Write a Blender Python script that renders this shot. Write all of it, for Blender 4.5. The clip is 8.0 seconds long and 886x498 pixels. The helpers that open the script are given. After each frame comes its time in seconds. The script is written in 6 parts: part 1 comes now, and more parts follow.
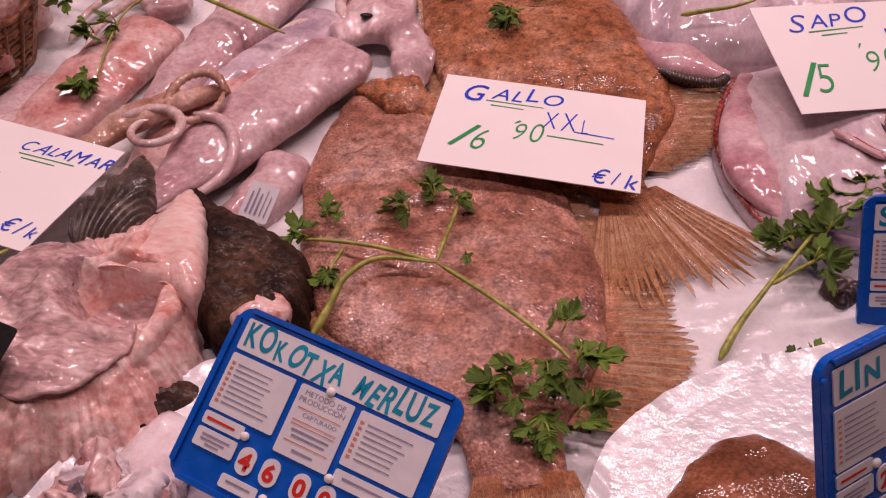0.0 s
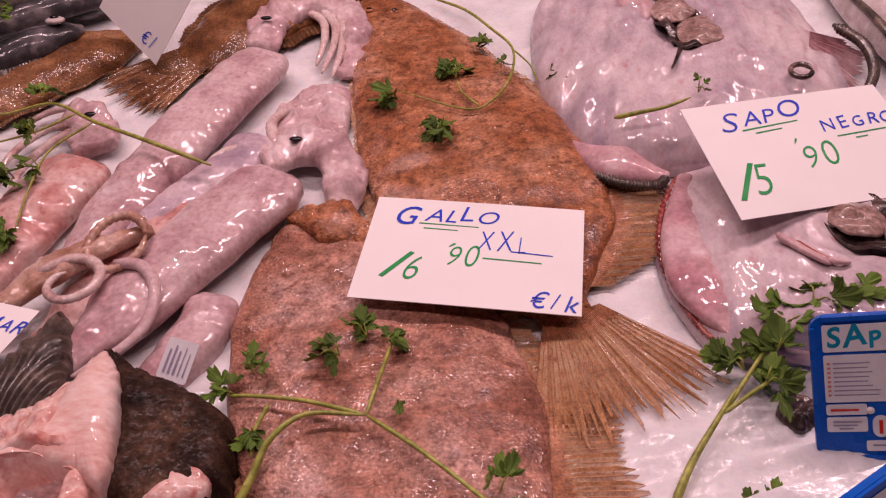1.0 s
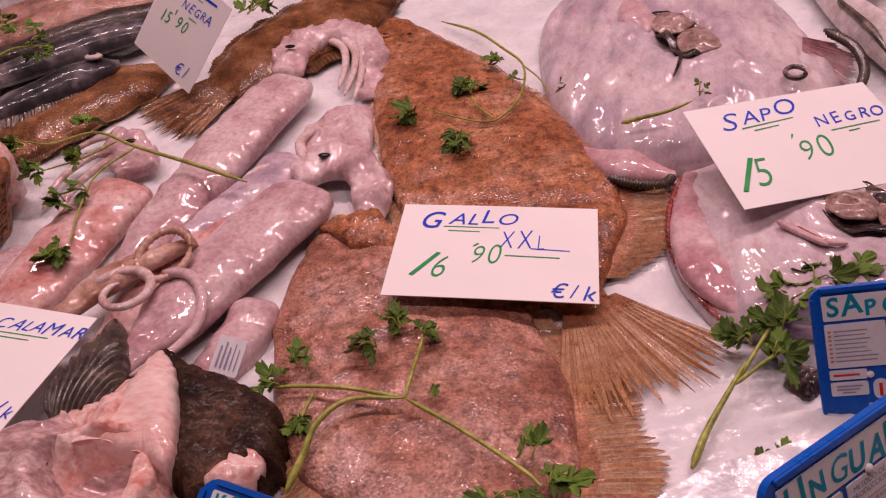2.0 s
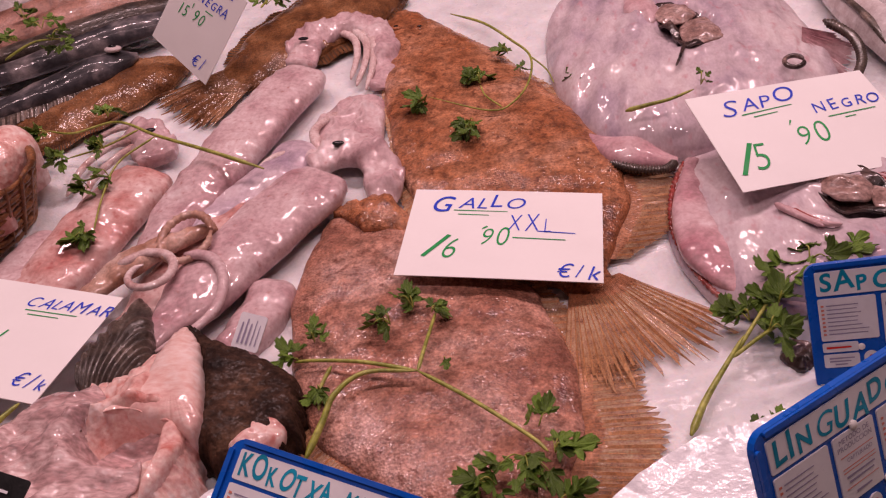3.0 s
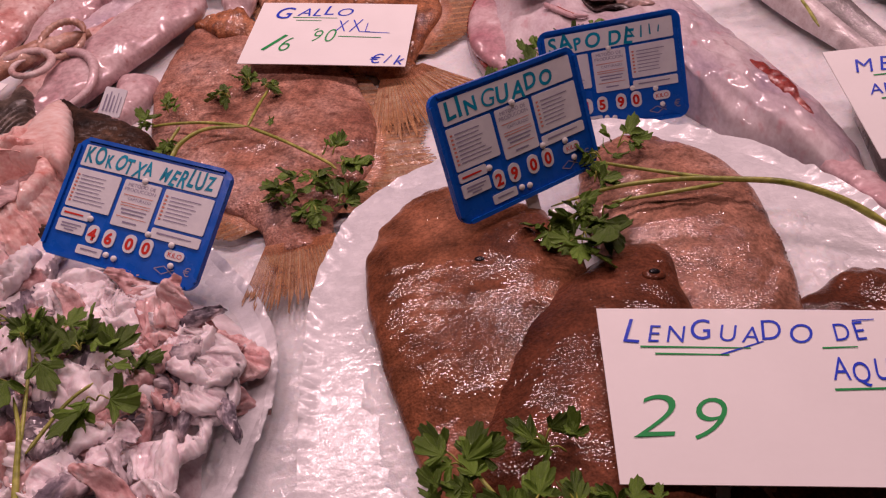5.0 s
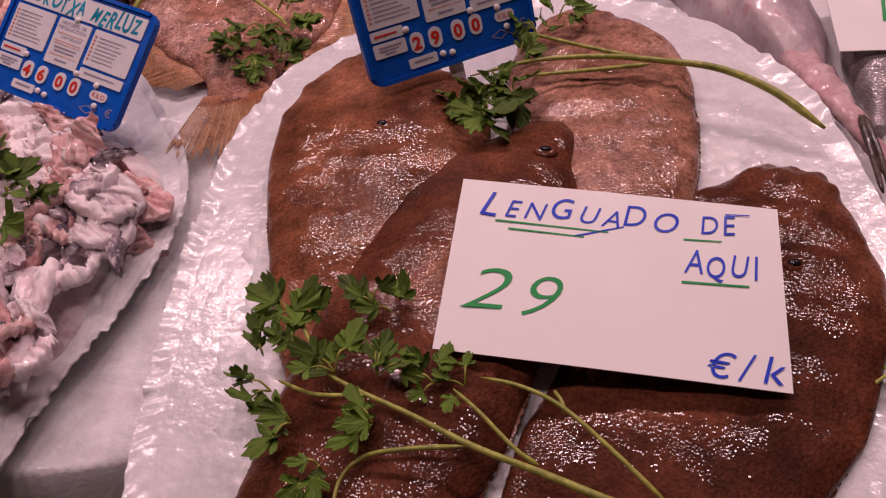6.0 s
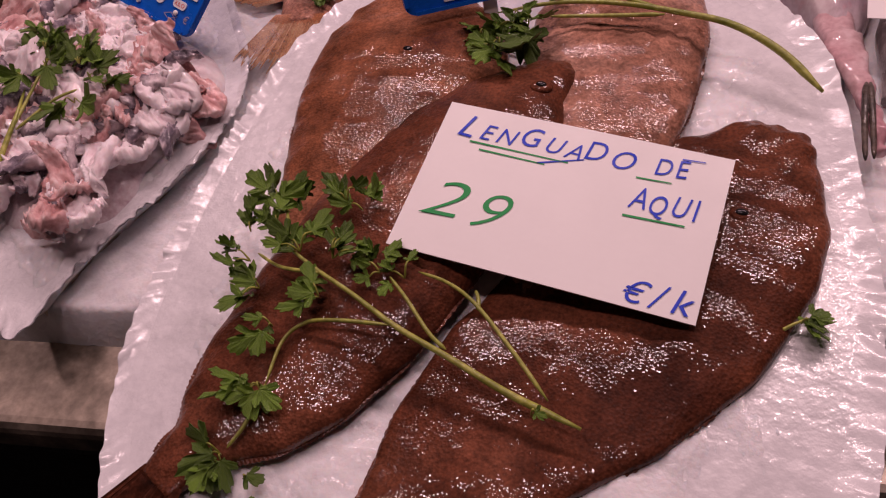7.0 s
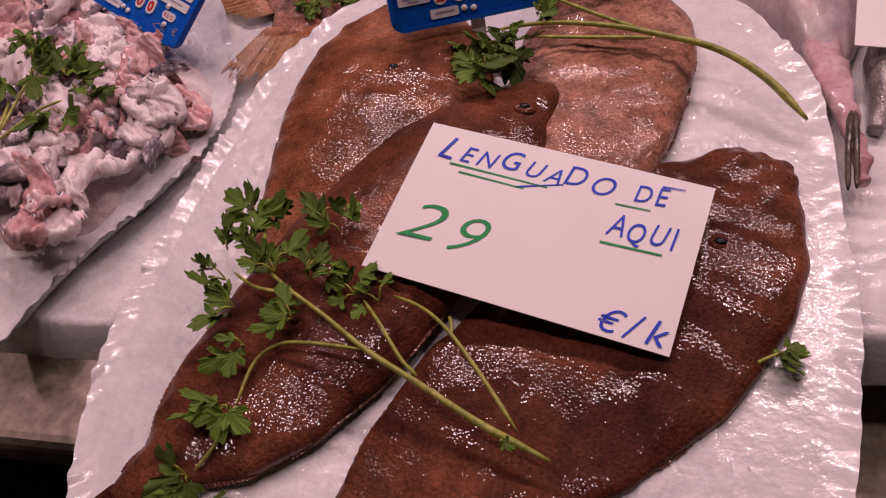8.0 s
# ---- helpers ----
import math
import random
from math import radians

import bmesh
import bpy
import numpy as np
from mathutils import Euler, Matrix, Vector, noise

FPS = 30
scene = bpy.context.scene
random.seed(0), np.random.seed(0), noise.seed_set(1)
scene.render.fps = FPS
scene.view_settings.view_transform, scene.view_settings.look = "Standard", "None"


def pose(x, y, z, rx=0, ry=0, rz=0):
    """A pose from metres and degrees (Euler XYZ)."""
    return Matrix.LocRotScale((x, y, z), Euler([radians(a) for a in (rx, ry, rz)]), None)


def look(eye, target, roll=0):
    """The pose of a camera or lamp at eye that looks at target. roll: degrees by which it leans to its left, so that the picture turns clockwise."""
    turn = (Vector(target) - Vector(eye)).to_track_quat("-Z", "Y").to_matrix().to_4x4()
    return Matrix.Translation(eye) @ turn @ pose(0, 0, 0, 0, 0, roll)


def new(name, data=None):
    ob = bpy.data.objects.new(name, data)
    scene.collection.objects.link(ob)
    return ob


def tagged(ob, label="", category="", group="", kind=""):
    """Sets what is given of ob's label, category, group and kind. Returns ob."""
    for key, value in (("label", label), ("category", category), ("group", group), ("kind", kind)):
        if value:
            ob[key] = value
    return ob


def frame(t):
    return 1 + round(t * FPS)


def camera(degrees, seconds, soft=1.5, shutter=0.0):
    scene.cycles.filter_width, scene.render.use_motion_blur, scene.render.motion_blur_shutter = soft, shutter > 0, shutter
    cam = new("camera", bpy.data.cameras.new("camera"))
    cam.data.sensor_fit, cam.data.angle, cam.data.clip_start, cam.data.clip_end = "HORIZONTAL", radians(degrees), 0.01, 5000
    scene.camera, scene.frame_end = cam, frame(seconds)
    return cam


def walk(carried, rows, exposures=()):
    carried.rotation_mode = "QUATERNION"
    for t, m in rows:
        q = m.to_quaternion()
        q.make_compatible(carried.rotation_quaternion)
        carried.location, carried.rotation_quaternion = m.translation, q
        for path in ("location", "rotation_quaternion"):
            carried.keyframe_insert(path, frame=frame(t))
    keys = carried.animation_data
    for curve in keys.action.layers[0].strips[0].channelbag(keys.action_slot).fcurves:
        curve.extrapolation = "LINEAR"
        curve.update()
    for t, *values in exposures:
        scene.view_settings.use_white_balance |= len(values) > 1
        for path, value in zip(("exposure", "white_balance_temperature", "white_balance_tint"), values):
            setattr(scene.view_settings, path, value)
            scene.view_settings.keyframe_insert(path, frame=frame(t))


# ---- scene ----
cam = camera(58.5, 8.0, 1.2)
PATH = [
    (0, (0.046, 0.017, 0.359), (-0.13, 1.514, -0.956), 0.6),
    (0.5, (0.066, 0.078, 0.366), (-0.123, 1.621, -0.892), -1.9),
    (1, (0.08, 0.073, 0.379), (-0.08, 1.67, -0.815), -3.2),
    (1.5, (0.088, 0.055, 0.385), (-0.059, 1.686, -0.763), -4.5),
    (2, (0.074, 0.026, 0.387), (-0.116, 1.663, -0.746), -5.8),
    (2.2, (0.073, 0.015, 0.389), (-0.138, 1.651, -0.742), -6.2),
    (3.3, (0.073, -0.018, 0.398), (-0.127, 1.61, -0.746), -6.2),
    (3.5, (0.088, -0.04, 0.411), (-0.095, 1.589, -0.734), -6.1),
    (4, (0.108, -0.08, 0.401), (-0.009, 1.542, -0.762), -5.4),
    (4.5, (0.131, -0.129, 0.393), (0.046, 1.45, -0.831), -4.8),
    (5, (0.182, -0.187, 0.378), (0.112, 1.32, -0.934), -3.9),
    (5.2, (0.2, -0.205, 0.366), (0.119, 1.269, -0.983), -3.8),
    (6.3, (0.332, -0.181, 0.36), (-0.055, 1.041, -1.175), -6.8),
    (6.5, (0.356, -0.183, 0.36), (-0.104, 1.0, -1.185), -7.9),
    (7, (0.388, -0.208, 0.372), (-0.214, 0.909, -1.173), -10.2),
    (7.5, (0.416, -0.215, 0.379), (-0.204, 0.904, -1.159), -9.6),
    (8, (0.397, -0.195, 0.374), (-0.213, 0.93, -1.163), -9.2),
]
walk(cam, [(t, look(eye, target, roll)) for t, eye, target, roll in PATH])

# ---- light ----
world = bpy.data.worlds.new("world")
scene.world = world
world.use_nodes = True
world.node_tree.nodes["Background"].inputs[0].default_value = (0.9, 0.55, 0.58, 1)
world.node_tree.nodes["Background"].inputs[1].default_value = 0.12
scene.view_settings.exposure = 0.0
LAMP_RGB = (1.0, 0.66, 0.69)


def lamp(x, y, z, width, depth, watts, target):
    data = bpy.data.lights.new("strip_or_fill_lamp", "AREA")
    data.shape, data.size, data.size_y, data.energy, data.color = "RECTANGLE", width, depth, watts, LAMP_RGB
    ob = new("strip_or_fill_lamp", data)
    ob.matrix_world = look((x, y, z), target)
    return ob


for lx in (-0.8, -0.5, -0.2, 0.1, 0.4, 0.7, 1.0):
    lamp(lx, 1.05, 1.35, 0.16, 0.08, 3.2, (lx * 0.8, 0.40, 0))
# fill lamps added over the front to brighten it; no known fixtures
for lx in (-0.72, -0.18, 0.4):
    lamp(lx, -0.05, 1.7, 0.25, 0.10, 3.7, (lx * 0.6, 0.25, 0))


# ---- materials ----
def ramp_node(nt, stops):
    r = nt.nodes.new("ShaderNodeValToRGB")
    while len(r.color_ramp.elements) < len(stops):
        r.color_ramp.elements.new(0.5)
    for e, (p, c) in zip(r.color_ramp.elements, stops):
        e.position, e.color = p, (*c, 1)
    return r


def material(name, stops, scale=20.0, rough=0.5, coat=0.0, coat_rough=0.1, grain=0.15, grain_scale=300.0, bump=0.2,
             bump_scale=200.0, scales=0.0, scale_size=700.0, stretch=(1, 1, 1), metal=0.0, sss=0.0, rough_var=0.15, spread=0.0, specks=None, spec=0.3,
             blotch=0.3, ripple=0.5, ripple_scale=130.0):
    """Wet or dry matter: broad patches by ramp, fine grain, relief of grain and of scales, an uneven wet film."""
    m = bpy.data.materials.new(name)
    m.use_nodes = True
    nt = m.node_tree
    n, l = nt.nodes, nt.links
    b = n["Principled BSDF"]
    tc = n.new("ShaderNodeTexCoord")
    mp = n.new("ShaderNodeMapping")
    mp.inputs["Scale"].default_value = stretch
    l.new(tc.outputs["Object"], mp.inputs[0])

    def noise_tex(s, detail=4.0, stretched=True):
        t = n.new("ShaderNodeTexNoise")
        t.inputs["Scale"].default_value, t.inputs["Detail"].default_value = s, detail
        l.new(mp.outputs[0] if stretched else tc.outputs["Object"], t.inputs["Vector"])
        return t
    big, fine = noise_tex(scale, 5.0), noise_tex(grain_scale, 3.0)
    r = ramp_node(nt, stops)
    l.new(big.outputs["Fac"], r.inputs[0])
    mix = n.new("ShaderNodeMix")
    mix.data_type, mix.blend_type = "RGBA", "OVERLAY"
    mix.inputs["Factor"].default_value = min(1.0, grain * 4)
    l.new(r.outputs[0], mix.inputs["A"])
    fr = ramp_node(nt, [(0.3, (0.32,) * 3), (0.7, (0.68,) * 3)])
    l.new(fine.outputs["Fac"], fr.inputs[0])
    l.new(fr.outputs[0], mix.inputs["B"])
    mid = noise_tex(scale * 4.5, 6.0)
    md = ramp_node(nt, [(0.28, (0.22,) * 3), (0.72, (0.78,) * 3)])
    l.new(mid.outputs["Fac"], md.inputs[0])
    mix2 = n.new("ShaderNodeMix")
    mix2.data_type, mix2.blend_type = "RGBA", "OVERLAY"
    mix2.inputs["Factor"].default_value = min(1.0, blotch * 2)
    l.new(mix.outputs["Result"], mix2.inputs["A"])
    l.new(md.outputs[0], mix2.inputs["B"])
    colour = mix2.outputs["Result"]
    if specks:
        amount, speck_scale, rgb = specks
        sp = noise_tex(speck_scale, 2.0)
        sr = ramp_node(nt, [(1 - amount - 0.10, (0, 0, 0)), (1 - amount + 0.10, (0.8, 0.8, 0.8))])
        l.new(sp.outputs["Fac"], sr.inputs[0])
        mx = n.new("ShaderNodeMix")
        mx.data_type = "RGBA"
        l.new(sr.outputs[0], mx.inputs["Factor"])
        l.new(colour, mx.inputs["A"])
        mx.inputs["B"].default_value = (*rgb, 1)
        colour = mx.outputs["Result"]
    if spread:
        info = n.new("ShaderNodeObjectInfo")
        hs = n.new("ShaderNodeHueSaturation")
        mr = n.new("ShaderNodeMapRange")
        mr.inputs["To Min"].default_value, mr.inputs["To Max"].default_value = 1 - spread, 1 + spread
        l.new(info.outputs["Random"], mr.inputs["Value"])
        l.new(mr.outputs[0], hs.inputs["Value"])
        l.new(colour, hs.inputs["Color"])
        colour = hs.outputs[0]
    l.new(colour, b.inputs["Base Color"])
    rr = n.new("ShaderNodeMapRange")
    rr.inputs["From Min"].default_value, rr.inputs["From Max"].default_value = 0.3, 0.7
    rr.inputs["To Min"].default_value, rr.inputs["To Max"].default_value = max(0.02, rough - rough_var), min(1, rough + rough_var)
    wet = noise_tex(scale * 2.3, 4.0, False)
    l.new(wet.outputs["Fac"], rr.inputs["Value"])
    l.new(rr.outputs[0], b.inputs["Roughness"])
    b.inputs["Metallic"].default_value = metal
    b.inputs["Coat Roughness"].default_value = coat_rough
    b.inputs["Specular IOR Level"].default_value = spec
    if coat:
        wm = n.new("ShaderNodeMapRange")
        wm.inputs["From Min"].default_value, wm.inputs["From Max"].default_value = 0.38, 0.62
        wm.inputs["To Min"].default_value, wm.inputs["To Max"].default_value = coat * 0.25, coat
        l.new(wet.outputs["Fac"], wm.inputs["Value"])
        l.new(wm.outputs[0], b.inputs["Coat Weight"])
    if sss:
        b.inputs["Subsurface Weight"].default_value = sss
        b.inputs["Subsurface Radius"].default_value = (0.006, 0.003, 0.002)
        b.inputs["Subsurface Scale"].default_value = 1.0
    rel = noise_tex(bump_scale, 4.0)
    bp = n.new("ShaderNodeBump")
    bp.inputs["Strength"].default_value, bp.inputs["Distance"].default_value = bump, 0.002
    l.new(rel.outputs["Fac"], bp.inputs["Height"])
    normal = bp.outputs[0]
    if scales:
        v = n.new("ShaderNodeTexVoronoi")
        v.inputs["Scale"].default_value = scale_size
        l.new(mp.outputs[0], v.inputs["Vector"])
        b2 = n.new("ShaderNodeBump")
        b2.inputs["Strength"].default_value, b2.inputs["Distance"].default_value = scales, 0.0008
        l.new(v.outputs["Distance"], b2.inputs["Height"])
        l.new(normal, b2.inputs["Normal"])
        normal = b2.outputs[0]
    l.new(normal, b.inputs["Normal"])
    if coat:
        film_tex = noise_tex(ripple_scale, 3.0, False)
        b3 = n.new("ShaderNodeBump")
        b3.inputs["Strength"].default_value, b3.inputs["Distance"].default_value = ripple, 0.0011
        l.new(film_tex.outputs["Fac"], b3.inputs["Height"])
        if scales:
            b4 = n.new("ShaderNodeBump")
            b4.inputs["Strength"].default_value, b4.inputs["Distance"].default_value = scales * 0.65, 0.0005
            l.new(v.outputs["Distance"], b4.inputs["Height"])
            l.new(b4.outputs[0], b3.inputs["Normal"])
        l.new(b3.outputs[0], b.inputs["Coat Normal"])
    return m


def paint(name, rgb, rough=0.5, var=0.06):
    lo, hi = tuple(c * (1 - var) for c in rgb), tuple(min(1, c * (1 + var)) for c in rgb)
    return material(name, [(0.35, lo), (0.65, hi)], 30, rough, grain=0.03, bump=0.05, blotch=0.04)


M_ICE = material("crushed_ice", [(0.3, (0.66, 0.66, 0.68)), (0.7, (0.80, 0.80, 0.81))], 40, 0.4, 0.5, 0.12, 0.05, 500, 0.35, 260, sss=0.2, rough_var=0.2, blotch=0.08, ripple=0.3, ripple_scale=200)
M_FILM = material("embossed_film", [(0.3, (0.66, 0.66, 0.68)), (0.7, (0.78, 0.78, 0.80))], 60, 0.25, 1.0, 0.06, 0.06, 300, 0.4, 120, blotch=0.1, ripple=0.8, ripple_scale=120, spec=0.6)
M_CARD = material("white_card", [(0.3, (0.84, 0.82, 0.81)), (0.7, (0.88, 0.86, 0.85))], 15, 0.5, grain=0.02, bump=0.03, blotch=0.02)
M_BLUE_INK = paint("blue_marker", (0.010, 0.045, 0.58), 0.5)
M_GREEN_INK = paint("green_marker", (0.008, 0.30, 0.07), 0.5)
M_TEAL_INK = paint("teal_marker", (0.0, 0.27, 0.42), 0.5, 0.35)
M_GALLO = material("megrim_skin", [(0.27, (0.18, 0.058, 0.024)), (0.42, (0.31, 0.115, 0.050)), (0.56, (0.40, 0.175, 0.090)), (0.72, (0.49, 0.27, 0.18))],
                   20, 0.45, 1.0, 0.08, 0.42, 420, 0.4, 150, 1.0, 480, specks=(0.37, 170, (0.10, 0.03, 0.016)), spec=0.1, blotch=0.42, ripple=0.9, ripple_scale=120)
M_GALLO_PINK = material("pink_megrim_skin", [(0.27, (0.22, 0.090, 0.062)), (0.42, (0.35, 0.160, 0.108)), (0.56, (0.43, 0.230, 0.172)), (0.72, (0.53, 0.345, 0.300))],
                        20, 0.45, 1.0, 0.08, 0.42, 420, 0.4, 150, 1.0, 480, specks=(0.36, 170, (0.15, 0.05, 0.035)), spec=0.1, blotch=0.40, ripple=0.9, ripple_scale=120)
M_GALLO_FIN = material("megrim_fin_membrane", [(0.3, (0.52, 0.27, 0.13)), (0.7, (0.70, 0.46, 0.29))], 30, 0.4, 0.5, 0.12, 0.3, 700, 0.4, 300, specks=(0.30, 90, (0.3, 0.11, 0.06)), spec=0.2)
M_GALLO_RAY = material("megrim_fin_ray", [(0.3, (0.32, 0.135, 0.055)), (0.7, (0.52, 0.28, 0.14))], 40, 0.4, 0.5, 0.12, 0.2, 700, 0.3, 300, spec=0.2)
M_GALLO_ROOT = material("megrim_fin_root", [(0.3, (0.30, 0.12, 0.055)), (0.7, (0.48, 0.24, 0.14))], 34, 0.4, 0.5, 0.12, 0.25, 700, 0.4, 300, spec=0.2)
M_GALLO_FIN.node_tree.nodes["Principled BSDF"].inputs["Alpha"].default_value = 0.52
M_SOLE = material("sole_skin", [(0.28, (0.047, 0.014, 0.008)), (0.5, (0.110, 0.034, 0.017)), (0.72, (0.195, 0.070, 0.038))],
                  14, 0.5, 1.0, 0.05, 0.26, 500, 0.2, 90, 0.5, 640, spec=0.05, blotch=0.35, ripple=0.8, ripple_scale=66)
M_SOLE_RED = material("reddish_sole_skin", [(0.28, (0.10, 0.030, 0.014)), (0.5, (0.20, 0.072, 0.035)), (0.72, (0.31, 0.13, 0.073))],
                      14, 0.5, 1.0, 0.05, 0.28, 500, 0.2, 90, 0.5, 640, spec=0.05, blotch=0.4, ripple=0.8, ripple_scale=66)
M_SOLE_TAN = material("tan_sole_skin", [(0.28, (0.18, 0.078, 0.048)), (0.5, (0.32, 0.155, 0.105)), (0.72, (0.43, 0.25, 0.19))],
                      14, 0.5, 1.0, 0.05, 0.3, 450, 0.2, 90, 0.55, 640, specks=(0.34, 150, (0.10, 0.035, 0.02)), spec=0.06, blotch=0.4, ripple=0.8, ripple_scale=90)
M_SOLE_FIN = material("sole_fin", [(0.3, (0.06, 0.019, 0.010)), (0.7, (0.17, 0.058, 0.033))], 60, 0.45, 0.4, 0.15, 0.2, 600, 0.3, 300, spec=0.2)
M_EYE = paint("wet_eye", (0.012, 0.01, 0.012), 0.1)
M_BLUE = paint("blue_plastic", (0.005, 0.10, 0.52), 0.3)
M_PANEL = material("printed_panel", [(0.3, (0.70, 0.70, 0.74)), (0.7, (0.78, 0.78, 0.80))], 60, 0.4, grain=0.04, bump=0.03, blotch=0.05)
M_RED = paint("red_print", (0.62, 0.03, 0.02), 0.45)
M_GREY_PRINT = paint("grey_print", (0.30, 0.27, 0.38), 0.5)
M_ORANGE_PRINT = paint("orange_print", (0.62, 0.22, 0.16), 0.5)
M_KNOB = paint("white_knob", (0.8, 0.78, 0.75), 0.3)
# brushed steel; the tan base colour paints in warm reflections of its surroundings
M_STEEL = material("steel_with_warm_reflection", [(0.3, (0.36, 0.31, 0.25)), (0.7, (0.58, 0.50, 0.42))], 14, 0.48, grain=0.1, grain_scale=300, bump=0.15, bump_scale=90, metal=1.0)
M_DARK = material("dark_front", [(0.3, (0.006, 0.006, 0.007)), (0.7, (0.02, 0.02, 0.02))], 10, 0.5)
M_WALL = material("enclosure_wall", [(0.3, (0.3, 0.28, 0.27)), (0.7, (0.4, 0.38, 0.36))], 3, 0.8)


# ---- mesh helpers ----
def put_mesh(name, verts, faces, mat, parent=None, label="", smooth=True):
    me = bpy.data.meshes.new(name)
    me.from_pydata([tuple(v) for v in verts], [], faces)
    me.materials.append(mat)
    if smooth:
        me.polygons.foreach_set("use_smooth", [True] * len(me.polygons))
    ob = new(name, me)
    if parent:
        ob.parent = parent
    if label:
        tagged(ob, label)
    return ob


def part(name, bm, mat, parent=None, label="", smooth=False):
    me = bpy.data.meshes.new(name)
    bm.to_mesh(me)
    bm.free()
    me.materials.append(mat)
    if smooth:
        me.polygons.foreach_set("use_smooth", [True] * len(me.polygons))
    ob = new(name, me)
    if parent:
        ob.parent = parent
    if label:
        tagged(ob, label)
    return ob


def thing(name, label, category, group="", kind="", at=(0, 0, 0)):
    ob = new(name)
    ob.location = at
    ob.empty_display_size = 0.02
    return tagged(ob, label, category, group, kind)


def soft(v, k=0.04):
    return k * math.log1p(math.exp(v / k)) if v / k < 30 else v


def bed(x, y):
    """Height of the ice bed: it climbs to one side and to the back."""
    return 0.105 * soft(x - 0.05) + 0.16 * soft(y - 0.47)


def curve_at(pts, u):
    """Catmull-Rom through pts (tuples of any length), u from 0 to 1."""
    p = [np.array(q, float) for q in pts]
    if len(p) == 2:
        return p[0] + (p[1] - p[0]) * u
    p = [2 * p[0] - p[1]] + p + [2 * p[-1] - p[-2]]
    s = min(max(u, 0), 1) * (len(p) - 3)
    i = min(int(s), len(p) - 4)
    f = s - i
    a, b, c, d = p[i:i + 4]
    return 0.5 * (2 * b + (c - a) * f + (2 * a - 5 * b + 4 * c - d) * f * f + (3 * b - 3 * c + d - a) * f ** 3)


def table(pairs, u):
    """Smooth value at u of (u, value) pairs."""
    for (a, va), (b, vb) in zip(pairs, pairs[1:]):
        if u <= b:
            f = (u - a) / max(b - a, 1e-9)
            f = f * f * (3 - 2 * f) * 0.5 + f * 0.5
            return va + (vb - va) * f
    return pairs[-1][1]


def wob(x, y, z, s, seed=0.0):
    return noise.noise((x * s + seed, y * s - seed * 0.7, z * s + seed * 1.3))


def loft(name, spine, wl, wr, top, low, mat, parent=None, label="", n=60, m=28, power=0.75, rough=0.0, rough_scale=60, seed=0.0, bank=0.0, rest=None, drape=0.0, relief=None):
    """A closed body along a spine of (x, y, z): widths to its left and right, height above and depth below the spine, as tables over u."""
    verts, faces = [], []
    for i in range(n + 1):
        u = i / n
        c, d = curve_at(spine, u), curve_at(spine, min(1, u + 0.01)) - curve_at(spine, max(0, u - 0.01))
        side = np.array((-d[1], d[0], 0.0))
        side /= max(np.linalg.norm(side), 1e-9)
        L, R, T, B = table(wl, u), table(wr, u), table(top, u), table(low, u)
        for j in range(m):
            a = 2 * math.pi * j / m
            ca, sa = math.cos(a), math.sin(a)
            w = (L if ca > 0 else R) * math.copysign(abs(ca) ** 0.9, ca)
            z = T * abs(sa) ** power if sa >= 0 else -B * abs(sa) ** 0.6
            p = c + side * w
            p[2] -= c[2] * drape * abs(ca) ** 3
            k = (wob(p[0], p[1], p[2] + z, rough_scale, seed) + 0.45 * wob(p[0], p[1], p[2] + z, rough_scale * 2.7, seed + 3)) * rough if rough else 0
            if relief and sa > 0:
                k += relief(p[0], p[1]) * sa
            zz = p[2] + z + bank * w + k * (1 if sa >= 0 else 0)
            if rest:
                zz = p[2] + z + bank * w + k * (1 if sa >= 0 else 0) + rest(p[0], p[1])
            verts.append((p[0] + side[0] * k * 0.5 * ca, p[1] + side[1] * k * 0.5 * ca, zz))
    for i in range(n):
        for j in range(m):
            k = (j + 1) % m
            faces.append((i * m + j, i * m + k, (i + 1) * m + k, (i + 1) * m + j))
    faces.append(tuple(reversed(range(m))))
    faces.append(tuple(n * m + j for j in range(m)))
    faces = [f[::-1] for f in faces]
    return put_mesh(name, verts, faces, mat, parent, label)


FIN_RAYS = {}


def rays(ob, mat, m, every):
    """Gives a fin its dark rays and its root's colour."""
    if mat.name not in FIN_RAYS:
        return
    for extra in FIN_RAYS[mat.name]:
        ob.data.materials.append(extra)
    for f in ob.data.polygons:
        i, j = divmod(f.index, m - 1)
        f.material_index = 2 if j < (m - 1) // 3 else 1 if i % every == 0 else 0


FIN_RAYS[M_GALLO_FIN.name] = (M_GALLO_RAY, M_GALLO_ROOT)


